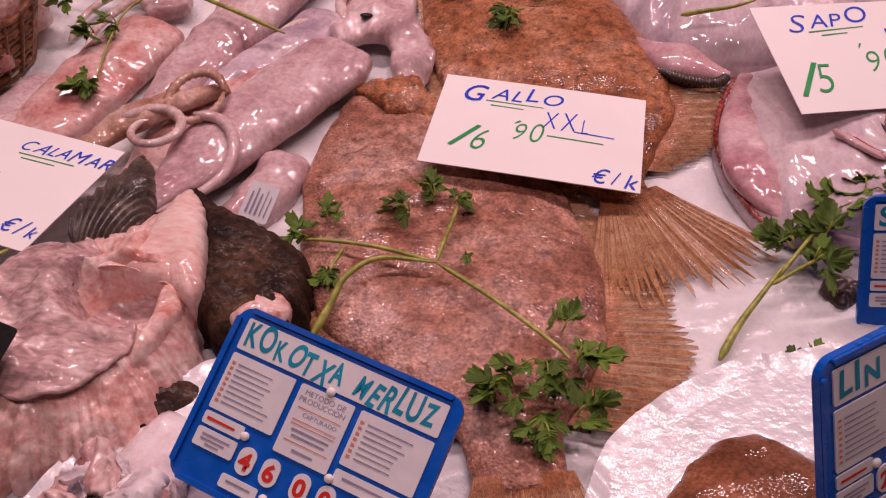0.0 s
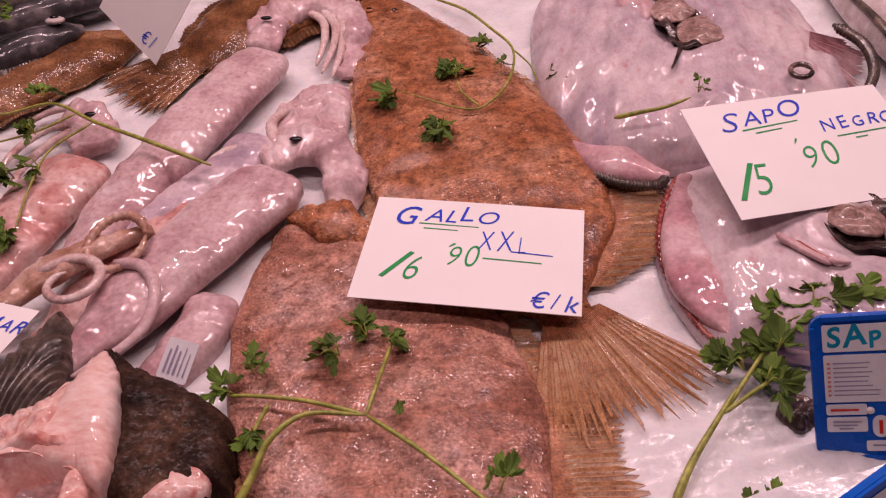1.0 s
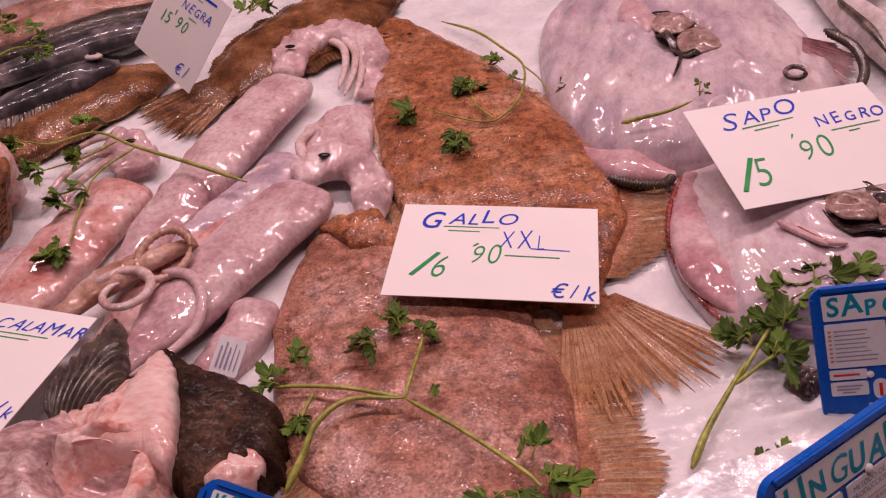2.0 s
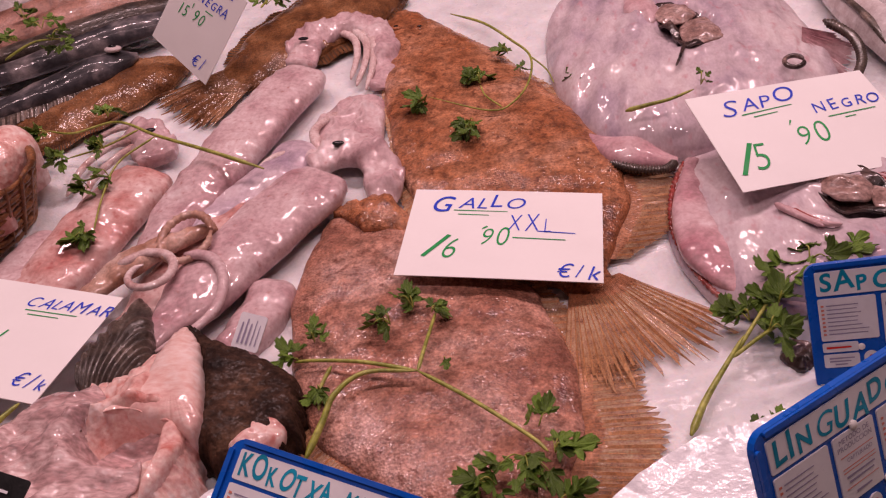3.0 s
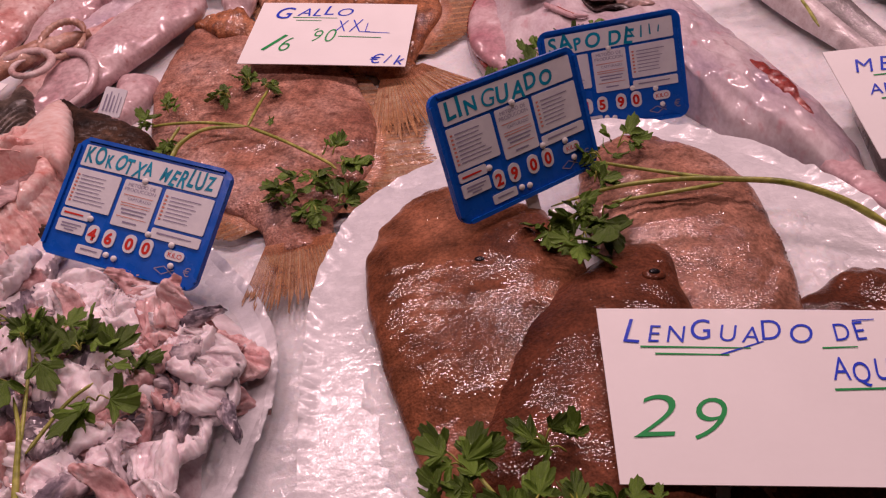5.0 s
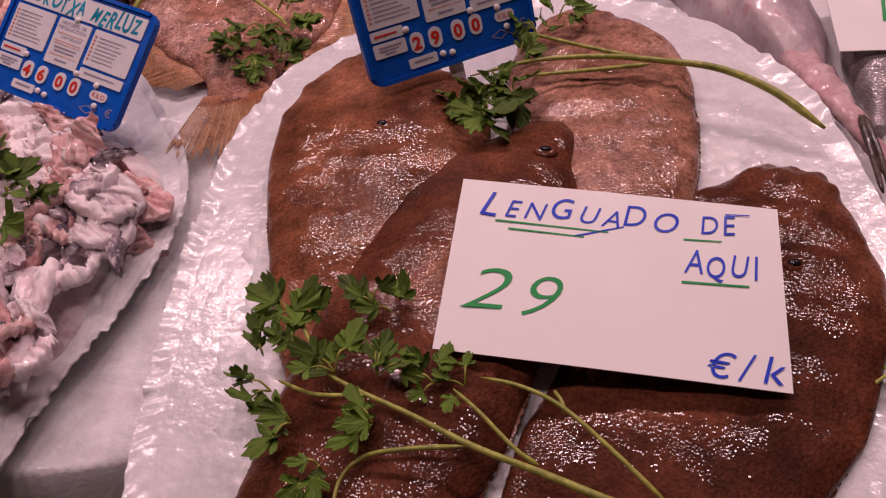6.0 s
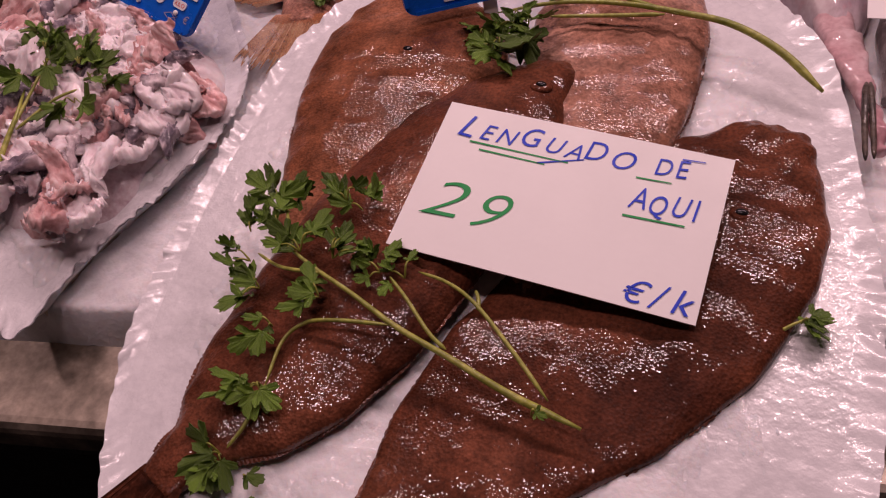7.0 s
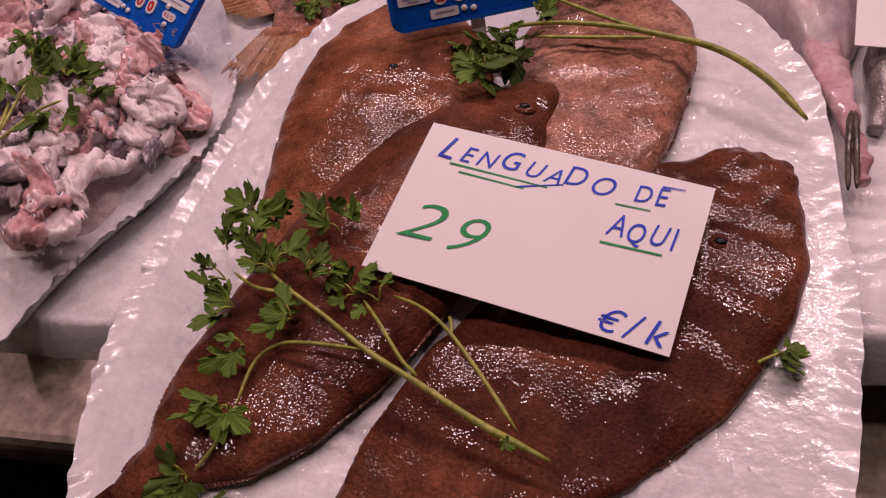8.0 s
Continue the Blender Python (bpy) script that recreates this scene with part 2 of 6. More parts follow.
def fringe(name, spine, edge, out, side_sign, mat, parent, rest, u0=0.05, u1=0.9, n=260, z0=0.002, bank=0.0, sweep=0.35, droop=0.0, seed=0.0):
    """A rayed fin along one side of a flat fish: ridges run outward and back, the tips are ragged."""
    verts, faces, rnd = [], [], random.Random(int(seed * 10) + 3)
    m, T = 7, 0.0006
    ring = []
    for i in range(n + 1):
        u = u0 + (u1 - u0) * i / n
        c, d = curve_at(spine, u), curve_at(spine, min(1, u + 0.01)) - curve_at(spine, max(0, u - 0.01))
        d /= max(np.linalg.norm(d), 1e-9)
        side = np.array((-d[1], d[0], 0.0)) * side_sign
        w, o = table(edge, u) * 0.90, table(out, u) * (1 + 0.10 * (rnd.random() - 0.5) + (0.03 if i % 3 else -0.07) + 0.05 * math.sin(u * 55 + seed))
        ridge = min(0.0006, o * 0.03) * (1 if i % 2 else -1)
        for j in range(m):
            f = j / (m - 1)
            p = c + side * (w + o * f) + d * o * f * sweep
            z = c[2] * 0.55 + z0 * (1 - 0.6 * f) + bank * side_sign * (w + o * f) - droop * f + ridge * min(1, f * 2) + 0.0015 * math.sin(u * 40 + seed) * f
            verts.append((p[0], p[1], z + rest(p[0], p[1])))
    for i in range(n):
        for j in range(m - 1):
            q = (i * m + j, i * m + j + 1, (i + 1) * m + j + 1, (i + 1) * m + j)
            faces.append(q if side_sign < 0 else q[::-1])
    ob = put_mesh(name, verts, faces, mat, parent, smooth=False)
    rays(ob, mat, m, 3)
    so = ob.modifiers.new("thickness", "SOLIDIFY")
    so.thickness, so.offset = T, -1
    return ob


def fan(name, root, angle, length, spread, root_half, mat, parent, rest, z=0.003, n=96, seed=1.0, ragged=0.32):
    """A rayed tail fin that opens from its root towards angle (degrees)."""
    verts, faces, rnd = [], [], random.Random(int(seed * 10))
    m = 6
    for i in range(n + 1):
        s = i / n * 2 - 1
        a = radians(angle + s * spread)
        base = radians(angle) + math.pi / 2
        bx, by = root[0] + math.cos(base) * root_half * s, root[1] + math.sin(base) * root_half * s
        ln = length * (1 - 0.10 * s * s) * (1 + ragged * (rnd.random() - 0.6) - (ragged * 0.6 if i % 5 == 0 else 0))
        for j in range(m):
            f = j / (m - 1)
            x, y = bx + math.cos(a) * ln * f, by + math.sin(a) * ln * f
            verts.append((x, y, z * (1 - 0.7 * f) + 0.0006 * (1 if i % 2 else -1) * (0.3 + 0.7 * f) + 0.002 * math.sin(s * 5 + seed) * f + rest(x, y)))
    for i in range(n):
        for j in range(m - 1):
            faces.append((i * m + j, i * m + j + 1, (i + 1) * m + j + 1, (i + 1) * m + j))
    ob = put_mesh(name, verts, faces, mat, parent, smooth=False)
    rays(ob, mat, m, 4)
    so = ob.modifiers.new("thickness", "SOLIDIFY")
    so.thickness, so.offset = 0.0006, -1
    return ob


def ball(name, at, r, mat, parent, squash=(1, 1, 1), label=""):
    bm = bmesh.new()
    bmesh.ops.create_uvsphere(bm, u_segments=14, v_segments=9, radius=r, matrix=Matrix.Translation(at) @ Matrix.Diagonal((*squash, 1)))
    return part(name, bm, mat, parent, label, True)


def eye_of(parent, x, y, z, r=0.004, ring=None):
    if ring:
        bm = bmesh.new()
        bmesh.ops.create_uvsphere(bm, u_segments=16, v_segments=8, radius=r * 1.3, matrix=Matrix.Translation((x, y, z - r * 0.6)) @ Matrix.Diagonal((1.3, 1.0, 0.45, 1)))
        parent = part("eye_socket", bm, ring, parent, "", True)
    ball("eye", (x, y, z - 0.0005), r * 0.62, M_EYE, parent, (1.3, 0.9, 0.6), "dark wet eye")


# ---- structure: ice bed, counter, added enclosure ----
def sheet(name, f, x0, x1, y0, y1, nx, ny, mat):
    verts = [(x0 + (x1 - x0) * i / nx, y0 + (y1 - y0) * j / ny) for i in range(nx + 1) for j in range(ny + 1)]
    verts = [(x, y, f(x, y)) for x, y in verts]
    faces = [(i * (ny + 1) + j, (i + 1) * (ny + 1) + j, (i + 1) * (ny + 1) + j + 1, i * (ny + 1) + j + 1) for i in range(nx) for j in range(ny)]
    return put_mesh(name, verts, faces, mat)


def front_line(x):
    """The y of the counter's front edge."""
    return -0.105 + 0.225 * (x - 0.05)


def ice_height(x, y):
    z = bed(x, y) - 0.002 + 0.0028 * wob(x, y, 0, 30) + 0.0016 * wob(x, y, 3, 110) + 0.0012 * wob(x, y, 5, 260)
    return z


def ice_sheet():
    nx, ny = 420, 380
    verts, faces = [], []
    for i in range(nx + 1):
        x = -0.95 + 2.2 * i / nx
        y0 = front_line(x) + 0.055
        for j in range(ny + 1):
            f = j / ny
            y = y0 + (1.5 - y0) * f ** 1.15
            edge = max(0, 1 - (y - y0) / 0.012)
            verts.append((x, y, ice_height(x, y) - 0.03 * edge ** 2))
    for i in range(nx):
        for j in range(ny):
            a = i * (ny + 1) + j
            faces.append((a, a + ny + 1, a + ny + 2, a + 1))
    return tagged(put_mesh("ice_bed", verts, faces, M_ICE), "bed of fine crushed ice on the fish counter", "ice", kind="stuff")


ice_sheet()


def prism(name, pts, z0, z1, mat, bevel=0.0, parent=None, label=""):
    bm = bmesh.new()
    lo = [bm.verts.new((x, y, z0)) for x, y in pts]
    f = bm.faces.new(lo)
    r = bmesh.ops.extrude_face_region(bm, geom=[f])
    for v in r["geom"]:
        if isinstance(v, bmesh.types.BMVert):
            v.co.z = z1
    bmesh.ops.recalc_face_normals(bm, faces=bm.faces)
    if bevel:
        bmesh.ops.bevel(bm, geom=bm.edges[:], offset=bevel, segments=3, affect="EDGES", profile=0.5)
    return part(name, bm, mat, parent, label)


def strip(x0, x1, a, b):
    """Corners of a band beside the counter's front edge, from a to b behind it."""
    return [(x0, front_line(x0) + a), (x1, front_line(x1) + a), (x1, front_line(x1) + b), (x0, front_line(x0) + b)]


counter = thing("fish_counter", "steel fish counter with a rounded front lip", "counter", kind="structure")
prism("steel_lip", strip(-1.2, 1.4, -0.005, 0.075), -0.06, -0.028, M_STEEL, 0.008, counter, "wet brushed steel front lip")
prism("tray", strip(-1.2, 1.4, 0.06, 1.9), -0.12, -0.045, M_STEEL, 0.004, counter)
prism("dark_front", strip(-1.2, 1.4, -0.002, 0.05), -0.95, -0.065, M_DARK, 0.004, counter, "black front panel of the counter")
bm = bmesh.new()
bmesh.ops.create_cone(bm, segments=28, radius1=0.010, radius2=0.008, depth=0.005, cap_ends=True, matrix=Matrix.Translation((0.486, 0.022, -0.0255)))
bmesh.ops.bevel(bm, geom=bm.edges[:], offset=0.0008, segments=2, affect="EDGES", profile=0.5)
part("knob", bm, M_STEEL, counter, "polished steel knob")
# unseen box added around the counter: gives wet surfaces a dim room to reflect
for nm, x0, x1, y0, y1, z0, z1 in (("floor", -3, 3.2, -3, 4, -1.0, -0.95), ("ceiling", -3, 3.2, -3, 4, 3.0, 3.1), ("wall_north", -3, 3.2, 4, 4.1, -1, 3),
                                   ("wall_south", -3, 3.2, -3.1, -3, -1, 3), ("wall_west", -3.1, -3, -3, 4, -1, 3), ("wall_east", 3.2, 3.3, -3, 4, -1, 3)):
    tagged(prism(nm, [(x0, y0), (x1, y0), (x1, y1), (x0, y1)], z0, z1, M_DARK if nm == "floor" else M_WALL), "unseen dim surface of an enclosure added around the counter", "room", kind="structure")


# ---- flat fish ----
def flatfish(name, label, spine, wl, wr, height, mat, fin_mat, fin_l, fin_r, tail, eyes, bank=0.0, seed=0.0, rest=bed, socket=None, low=0.004, fin_span=(0.06, 0.88), group="", rough=0.0024, rough_scale=38, relief=None):
    ob = thing(name, label, "fish", group)
    lowt = [(0, 0.001), (0.1, low), (0.9, low * 0.6), (1, 0.001)]
    loft("body", spine, wl, wr, height, lowt, mat, ob, n=110, m=44, power=0.62, rough=rough, rough_scale=rough_scale, seed=seed, bank=bank, rest=rest, drape=0.45, relief=relief)
    if fin_l:
        fringe("dorsal_fin", spine, wl, fin_l, 1, fin_mat, ob, rest, *fin_span, bank=bank, seed=seed)
    if fin_r:
        fringe("anal_fin", spine, wr, fin_r, -1, fin_mat, ob, rest, *fin_span, bank=bank, seed=seed + 1)
    if tail:
        root, angle, length, spread, half = tail
        z = curve_at(spine, 1)[2]
        fan("tail_fin", root, angle, length, spread, half, fin_mat, ob, lambda x, y: rest(x, y) + z, seed=seed + 2)
    for ex, ey, ez, er in eyes:
        eye_of(ob, ex, ey, rest(ex, ey) + ez, er, socket or mat)
    return ob


GALLO_H = [(0, 0.002), (0.06, 0.009), (0.3, 0.016), (0.6, 0.014), (0.88, 0.008), (1, 0.003)]
flatfish("megrim", "large brown megrim lying flat on ice, its skin wet", [(-0.067, 0.958, 0.003), (0.002, 0.797, 0.004), (0.056, 0.655, 0.006), (0.10, 0.532, 0.006), (0.125, 0.472, 0.004)],
         [(0, 0.007), (0.05, 0.018), (0.13, 0.040), (0.23, 0.062), (0.46, 0.084), (0.58, 0.090), (0.70, 0.074), (0.82, 0.040), (0.92, 0.020), (1, 0.018)],
         [(0, 0.010), (0.03, 0.032), (0.15, 0.062), (0.30, 0.083), (0.47, 0.098), (0.62, 0.09), (0.8, 0.05), (0.92, 0.020), (1, 0.018)], GALLO_H, M_GALLO, M_GALLO_FIN,
         [(0, 0.004), (0.27, 0.012), (0.41, 0.022), (0.51, 0.034), (0.60, 0.042), (0.70, 0.048), (0.80, 0.040), (0.88, 0.016), (0.93, 0.004)], [(0, 0.006), (0.3, 0.012), (0.6, 0.022), (0.88, 0.006)],
         ((0.124, 0.480), -68, 0.100, 29, 0.021), [(-0.068, 0.900, 0.014, 0.004), (-0.040, 0.896, 0.014, 0.004)], seed=1.3)
flatfish("megrim", "large pinkish brown megrim with an orange fin fringe", [(-0.076, 0.598, 0.001), (-0.045, 0.522, 0.003), (0.000, 0.42, 0.004), (0.041, 0.32, 0.006), (0.061, 0.234, 0.012)],
         [(0, 0.012), (0.08, 0.026), (0.17, 0.045), (0.3, 0.080), (0.45, 0.096), (0.62, 0.090), (0.74, 0.070), (0.83, 0.046), (0.90, 0.027), (1, 0.023)],
         [(0, 0.022), (0.08, 0.040), (0.18, 0.062), (0.32, 0.084), (0.46, 0.096), (0.60, 0.094), (0.74, 0.066), (0.84, 0.038), (0.90, 0.026), (1, 0.023)], GALLO_H, M_GALLO_PINK, M_GALLO_FIN,
         [(0, 0.004), (0.3, 0.010), (0.5, 0.026), (0.64, 0.044), (0.76, 0.050), (0.85, 0.050), (0.90, 0.024), (0.94, 0.003)], [(0, 0.004), (0.4, 0.008), (0.6, 0.020), (0.8, 0.040), (0.90, 0.020), (0.94, 0.003)],
         ((0.061, 0.242), -80, 0.062, 17, 0.025), [], seed=4.1)

loft("head_plate", [(-0.092, 0.584, 0.010), (-0.065, 0.577, 0.014), (-0.040, 0.565, 0.014), (-0.018, 0.549, 0.010)], [(0, 0.006), (0.4, 0.020), (1, 0.008)], [(0, 0.006), (0.5, 0.024), (1, 0.008)],
            [(0, 0.003), (0.5, 0.008), (1, 0.003)], [(0, 0.004), (1, 0.004)], M_GALLO, bpy.data.objects["megrim.001"], "dark reddish brown head", 40, 24, 0.6, 0.005, 80, 2.0, rest=bed)


def sole_bed(x, y):
    """The raised ice of the soles' tray: it climbs a little to one side."""
    return 0.027 + 0.067 * x


SOLE_H = [(0, 0.003), (0.04, 0.008), (0.3, 0.011), (0.65, 0.010), (0.92, 0.006), (1, 0.004)]
SOLE_FIN = [(0, 0.003), (0.5, 0.006), (1, 0.003)]


def creases(x, y):
    """Slack wet skin: slanting folds that come and go."""
    return 0.0013 * math.sin(470 * (0.8 * x - 0.6 * y) + 5 * wob(x, y, 0, 20, 2)) * max(0.0, wob(x, y, 0, 16, 5) + 0.35)


def sole(label, spine, wl, wr, eyes, tail, seed, skin=M_SOLE):
    return flatfish("sole", label, spine, wl, wr, SOLE_H, skin, M_SOLE_FIN, SOLE_FIN, SOLE_FIN, tail, eyes, 0.0, seed, sole_bed, group="soles on the tray",
                    fin_span=(0.03, 0.95), rough=0.0016, rough_scale=48, relief=creases)


sole("reddish brown sole under two others on ice", [(0.160, 0.256, 0.008), (0.176, 0.20, 0.010), (0.191, 0.13, 0.010), (0.207, 0.04, 0.004), (0.23, -0.06, 0.0)],
     [(0, 0.014), (0.07, 0.026), (0.14, 0.044), (0.22, 0.060), (0.34, 0.068), (0.5, 0.064), (0.75, 0.045), (1, 0.024)],
     [(0, 0.014), (0.04, 0.030), (0.12, 0.049), (0.25, 0.064), (0.4, 0.068), (0.55, 0.065), (0.72, 0.055), (1, 0.024)], [(0.187, 0.166, 0.0225, 0.004)], None, 2.2, M_SOLE_RED)
sole("pale tan brown sole with its head under a parsley sprig", [(0.292, 0.302, 0.004), (0.308, 0.23, 0.008), (0.318, 0.13, 0.008), (0.325, 0.0, 0.002)],
     [(0, 0.014), (0.06, 0.029), (0.15, 0.044), (0.26, 0.055), (0.40, 0.058), (0.55, 0.054), (0.8, 0.04), (1, 0.02)],
     [(0, 0.014), (0.06, 0.026), (0.15, 0.042), (0.3, 0.053), (0.5, 0.053), (1, 0.02)], [], None, 5.2, M_SOLE_TAN)
sole("dark brown sole lying across the pile, tail on the ice", [(0.290, 0.174, 0.014), (0.260, 0.095, 0.017), (0.228, -0.01, 0.012), (0.198, -0.085, 0.004), (0.179, -0.133, 0.001)],
     [(0, 0.014), (0.06, 0.022), (0.17, 0.036), (0.35, 0.050), (0.5, 0.054), (0.64, 0.051), (0.75, 0.040), (0.87, 0.018), (1, 0.012)],
     [(0, 0.014), (0.09, 0.034), (0.16, 0.047), (0.25, 0.057), (0.40, 0.060), (0.53, 0.054), (0.70, 0.041), (0.80, 0.027), (0.88, 0.015), (1, 0.012)],
     [(0.284, 0.138, 0.027, 0.004)], ((0.182, -0.129), -104, 0.032, 20, 0.013), 7.7)
sole("glossy dark brown sole on top of the pile", [(0.417, 0.147, 0.002), (0.396, 0.08, 0.002), (0.360, 0.005, -0.002), (0.314, -0.078, -0.002), (0.276, -0.172, 0.0)],
     [(0, 0.016), (0.05, 0.024), (0.13, 0.036), (0.22, 0.050), (0.32, 0.060), (0.46, 0.064), (0.60, 0.058), (0.74, 0.043), (0.85, 0.026), (1, 0.012)],
     [(0, 0.018), (0.05, 0.030), (0.14, 0.049), (0.30, 0.061), (0.45, 0.064), (0.64, 0.056), (0.76, 0.042), (0.88, 0.022), (1, 0.012)],
     [(0.404, 0.073, 0.0135, 0.004)], ((0.278, -0.168), -108, 0.036, 22, 0.012), 9.4)


# ---- price cards and plastic tags ----
def frame_of(tl, tr, bl, w0=0.0, h0=0.0):
    """The pose whose x runs along the top edge and y up the card, at its lower left corner; w0 by h0 is stretched to fit."""
    tl, tr, bl = Vector(tl), Vector(tr), Vector(bl)
    x = (tr - tl).normalized()
    y = (tl - bl) - (tl - bl).dot(x) * x
    h = y.length
    y.normalize()
    z = x.cross(y)
    m = Matrix((x, y, z)).transposed().to_4x4()
    m.translation = tl - y * h
    return m @ Matrix.Diagonal(((tr - tl).length / w0, h / h0, 1, 1)) if w0 else m


def words(text, size, mat, parent, x, y, z, turn=0.0, slant=0.15, jitter=0.1, seed=1, name="writing", thin=0.0, wide=1.0, label=""):
    """Hand lettering, letter by letter, joined into one mesh."""
    rnd = random.Random(seed)
    bm = bmesh.new()
    at = 0.0
    for ch in text:
        if ch == " ":
            at += size * 0.35
            continue
        cu = bpy.data.curves.new("letter", "FONT")
        cu.body, cu.size, cu.shear, cu.offset, cu.resolution_u = ch, size * (1 + jitter * (rnd.random() - 0.5)), slant, 0.0 if ch in "QG" else thin, 4
        tmp = bpy.data.objects.new("letter", cu)
        me = bpy.data.meshes.new_from_object(tmp)
        wmax = max((v.co.x for v in me.vertices), default=0)
        me.transform(Matrix.Translation((at, size * jitter * 0.5 * (rnd.random() - 0.5), 0)) @ Matrix.Rotation(jitter * (rnd.random() - 0.5), 4, "Z") @ Matrix.Diagonal((wide, 1, 1, 1)))
        bm.from_mesh(me)
        at += wmax * wide + size * 0.03
        bpy.data.objects.remove(tmp)
        bpy.data.meshes.remove(me)
        bpy.data.curves.remove(cu)
    bm.transform(pose(x, y, z, 0, 0, turn))
    return part(name, bm, mat, parent, label)


def rounded(bm, w, h, r, z0, z1, cx=0.0, cy=0.0, seg=5):
    ring = []
    for qx, qy, a0 in ((1, 1, 0), (-1, 1, 90), (-1, -1, 180), (1, -1, 270)):
        for k in range(seg + 1):
            a = radians(a0 + 90 * k / seg)
            ring.append((cx + qx * (w / 2 - r) + math.cos(a) * r, cy + qy * (h / 2 - r) + math.sin(a) * r))
    lo = [bm.verts.new((x, y, z0)) for x, y in ring]
    hi = [bm.verts.new((x, y, z1)) for x, y in ring]
    bm.faces.new(hi)
    bm.faces.new(lo[::-1])
    k = len(ring)
    for i in range(k):
        bm.faces.new((lo[i], lo[(i + 1) % k], hi[(i + 1) % k], hi[i]))


def bars(parent, rows, mat, name="line", z=0.0012):
    """Strokes and printed lines: (x0, y0, x1, y1, thickness)."""
    for x0, y0, x1, y1, t in rows:
        d = Vector((x1 - x0, y1 - y0, 0))
        nrm = Vector((-d.y, d.x, 0)).normalized() * t / 2
        bm = bmesh.new()
        a, b = Vector((x0, y0, z)), Vector((x1, y1, z))
        bm.faces.new([bm.verts.new(v) for v in (a - nrm, b - nrm * 0.7, b + nrm * 0.7, a + nrm)])
        part(name, bm, mat, parent)


def price_card(label, tl, tr, bl, lines, strokes, w=0.148, h=0.105):
    ob = thing("price_card", label, "price card", "price cards")
    ob.matrix_world = frame_of(tl, tr, bl, w, h)
    bm = bmesh.new()
    bmesh.ops.create_grid(bm, x_segments=12, y_segments=8, size=0.5, matrix=Matrix.Translation((w / 2, h / 2, 0)) @ Matrix.Diagonal((w, h, 1, 1)))
    for v in bm.verts:
        v.co.z = 0.0004 * math.sin(v.co.x / w * math.pi) - 0.0004
    r = bmesh.ops.extrude_face_region(bm, geom=bm.faces[:])
    for v in r["geom"]:
        if isinstance(v, bmesh.types.BMVert):
            v.co.z -= 0.0007
    bmesh.ops.recalc_face_normals(bm, faces=bm.faces)
    part("card", bm, M_CARD, ob)
    for i, (text, size, ink, x, y, turn, wide) in enumerate(lines):
        words(text, size, ink, ob, x, y, 0.0003, turn, 0.28, 0.24, i + 3, thin=(-0.014 if size > 0.025 else -0.004) * size, wide=wide)
    bars(ob, strokes[0], M_GREEN_INK, "underline", 0.0003)
    if len(strokes) > 1:
        bars(ob, strokes[1], M_BLUE_INK, "stroke", 0.0003)
    return ob


BI, GI = M_BLUE_INK, M_GREEN_INK
price_card("white price card with blue and green handwriting, on the megrims", (-0.018, 0.582, 0.049), (0.138, 0.569, 0.045), (-0.024, 0.475, 0.038),
           [("G", 0.031, BI, 0.014, 0.076, 0, 0.8), ("ALLO", 0.0215, BI, 0.037, 0.082, 0, 0.95), ("XXL", 0.028, BI, 0.077, 0.053, 0, 0.5), ("1", 0.042, GI, 0.006, 0.023, -18, 1.0), ("6", 0.036, GI, 0.029, 0.022, -4, 0.68), ("'", 0.022, GI, 0.049, 0.048, -25, 1.0), ("90", 0.029, GI, 0.056, 0.037, 4, 0.68), ("€/k", 0.020, BI, 0.114, 0.004, -2, 0.85)],
           [[(0.034, 0.078, 0.076, 0.0775, 0.0010), (0.038, 0.073, 0.062, 0.0725, 0.0010), (0.082, 0.046, 0.121, 0.045, 0.0012)], [(0.100, 0.0545, 0.128, 0.0530, 0.0010)]])
price_card("white price card with blue and green handwriting, on the monkfish", (0.208, 0.615, 0.104), (0.360, 0.656, 0.103), (0.233, 0.514, 0.074),
           [("S", 0.030, BI, 0.018, 0.077, -6, 1.05), ("APO", 0.0215, BI, 0.037, 0.081, 2, 1.0), ("NEGRO", 0.0155, BI, 0.088, 0.064, 3, 0.92), ("1", 0.048, GI, -0.005, 0.016, -14, 1.0), ("5", 0.042, GI, 0.018, 0.019, -4, 0.72), ("'", 0.026, GI, 0.055, 0.046, -10, 1.0), ("90", 0.030, GI, 0.0605, 0.034, 5, 0.8), ("€/k", 0.013, BI, 0.118, 0.010, 0, 0.95)],
           [[(0.034, 0.076, 0.076, 0.079, 0.0012), (0.042, 0.072, 0.062, 0.0735, 0.0012), (0.096, 0.059, 0.136, 0.061, 0.0011), (0.108, 0.0555, 0.117, 0.056, 0.0011)]])
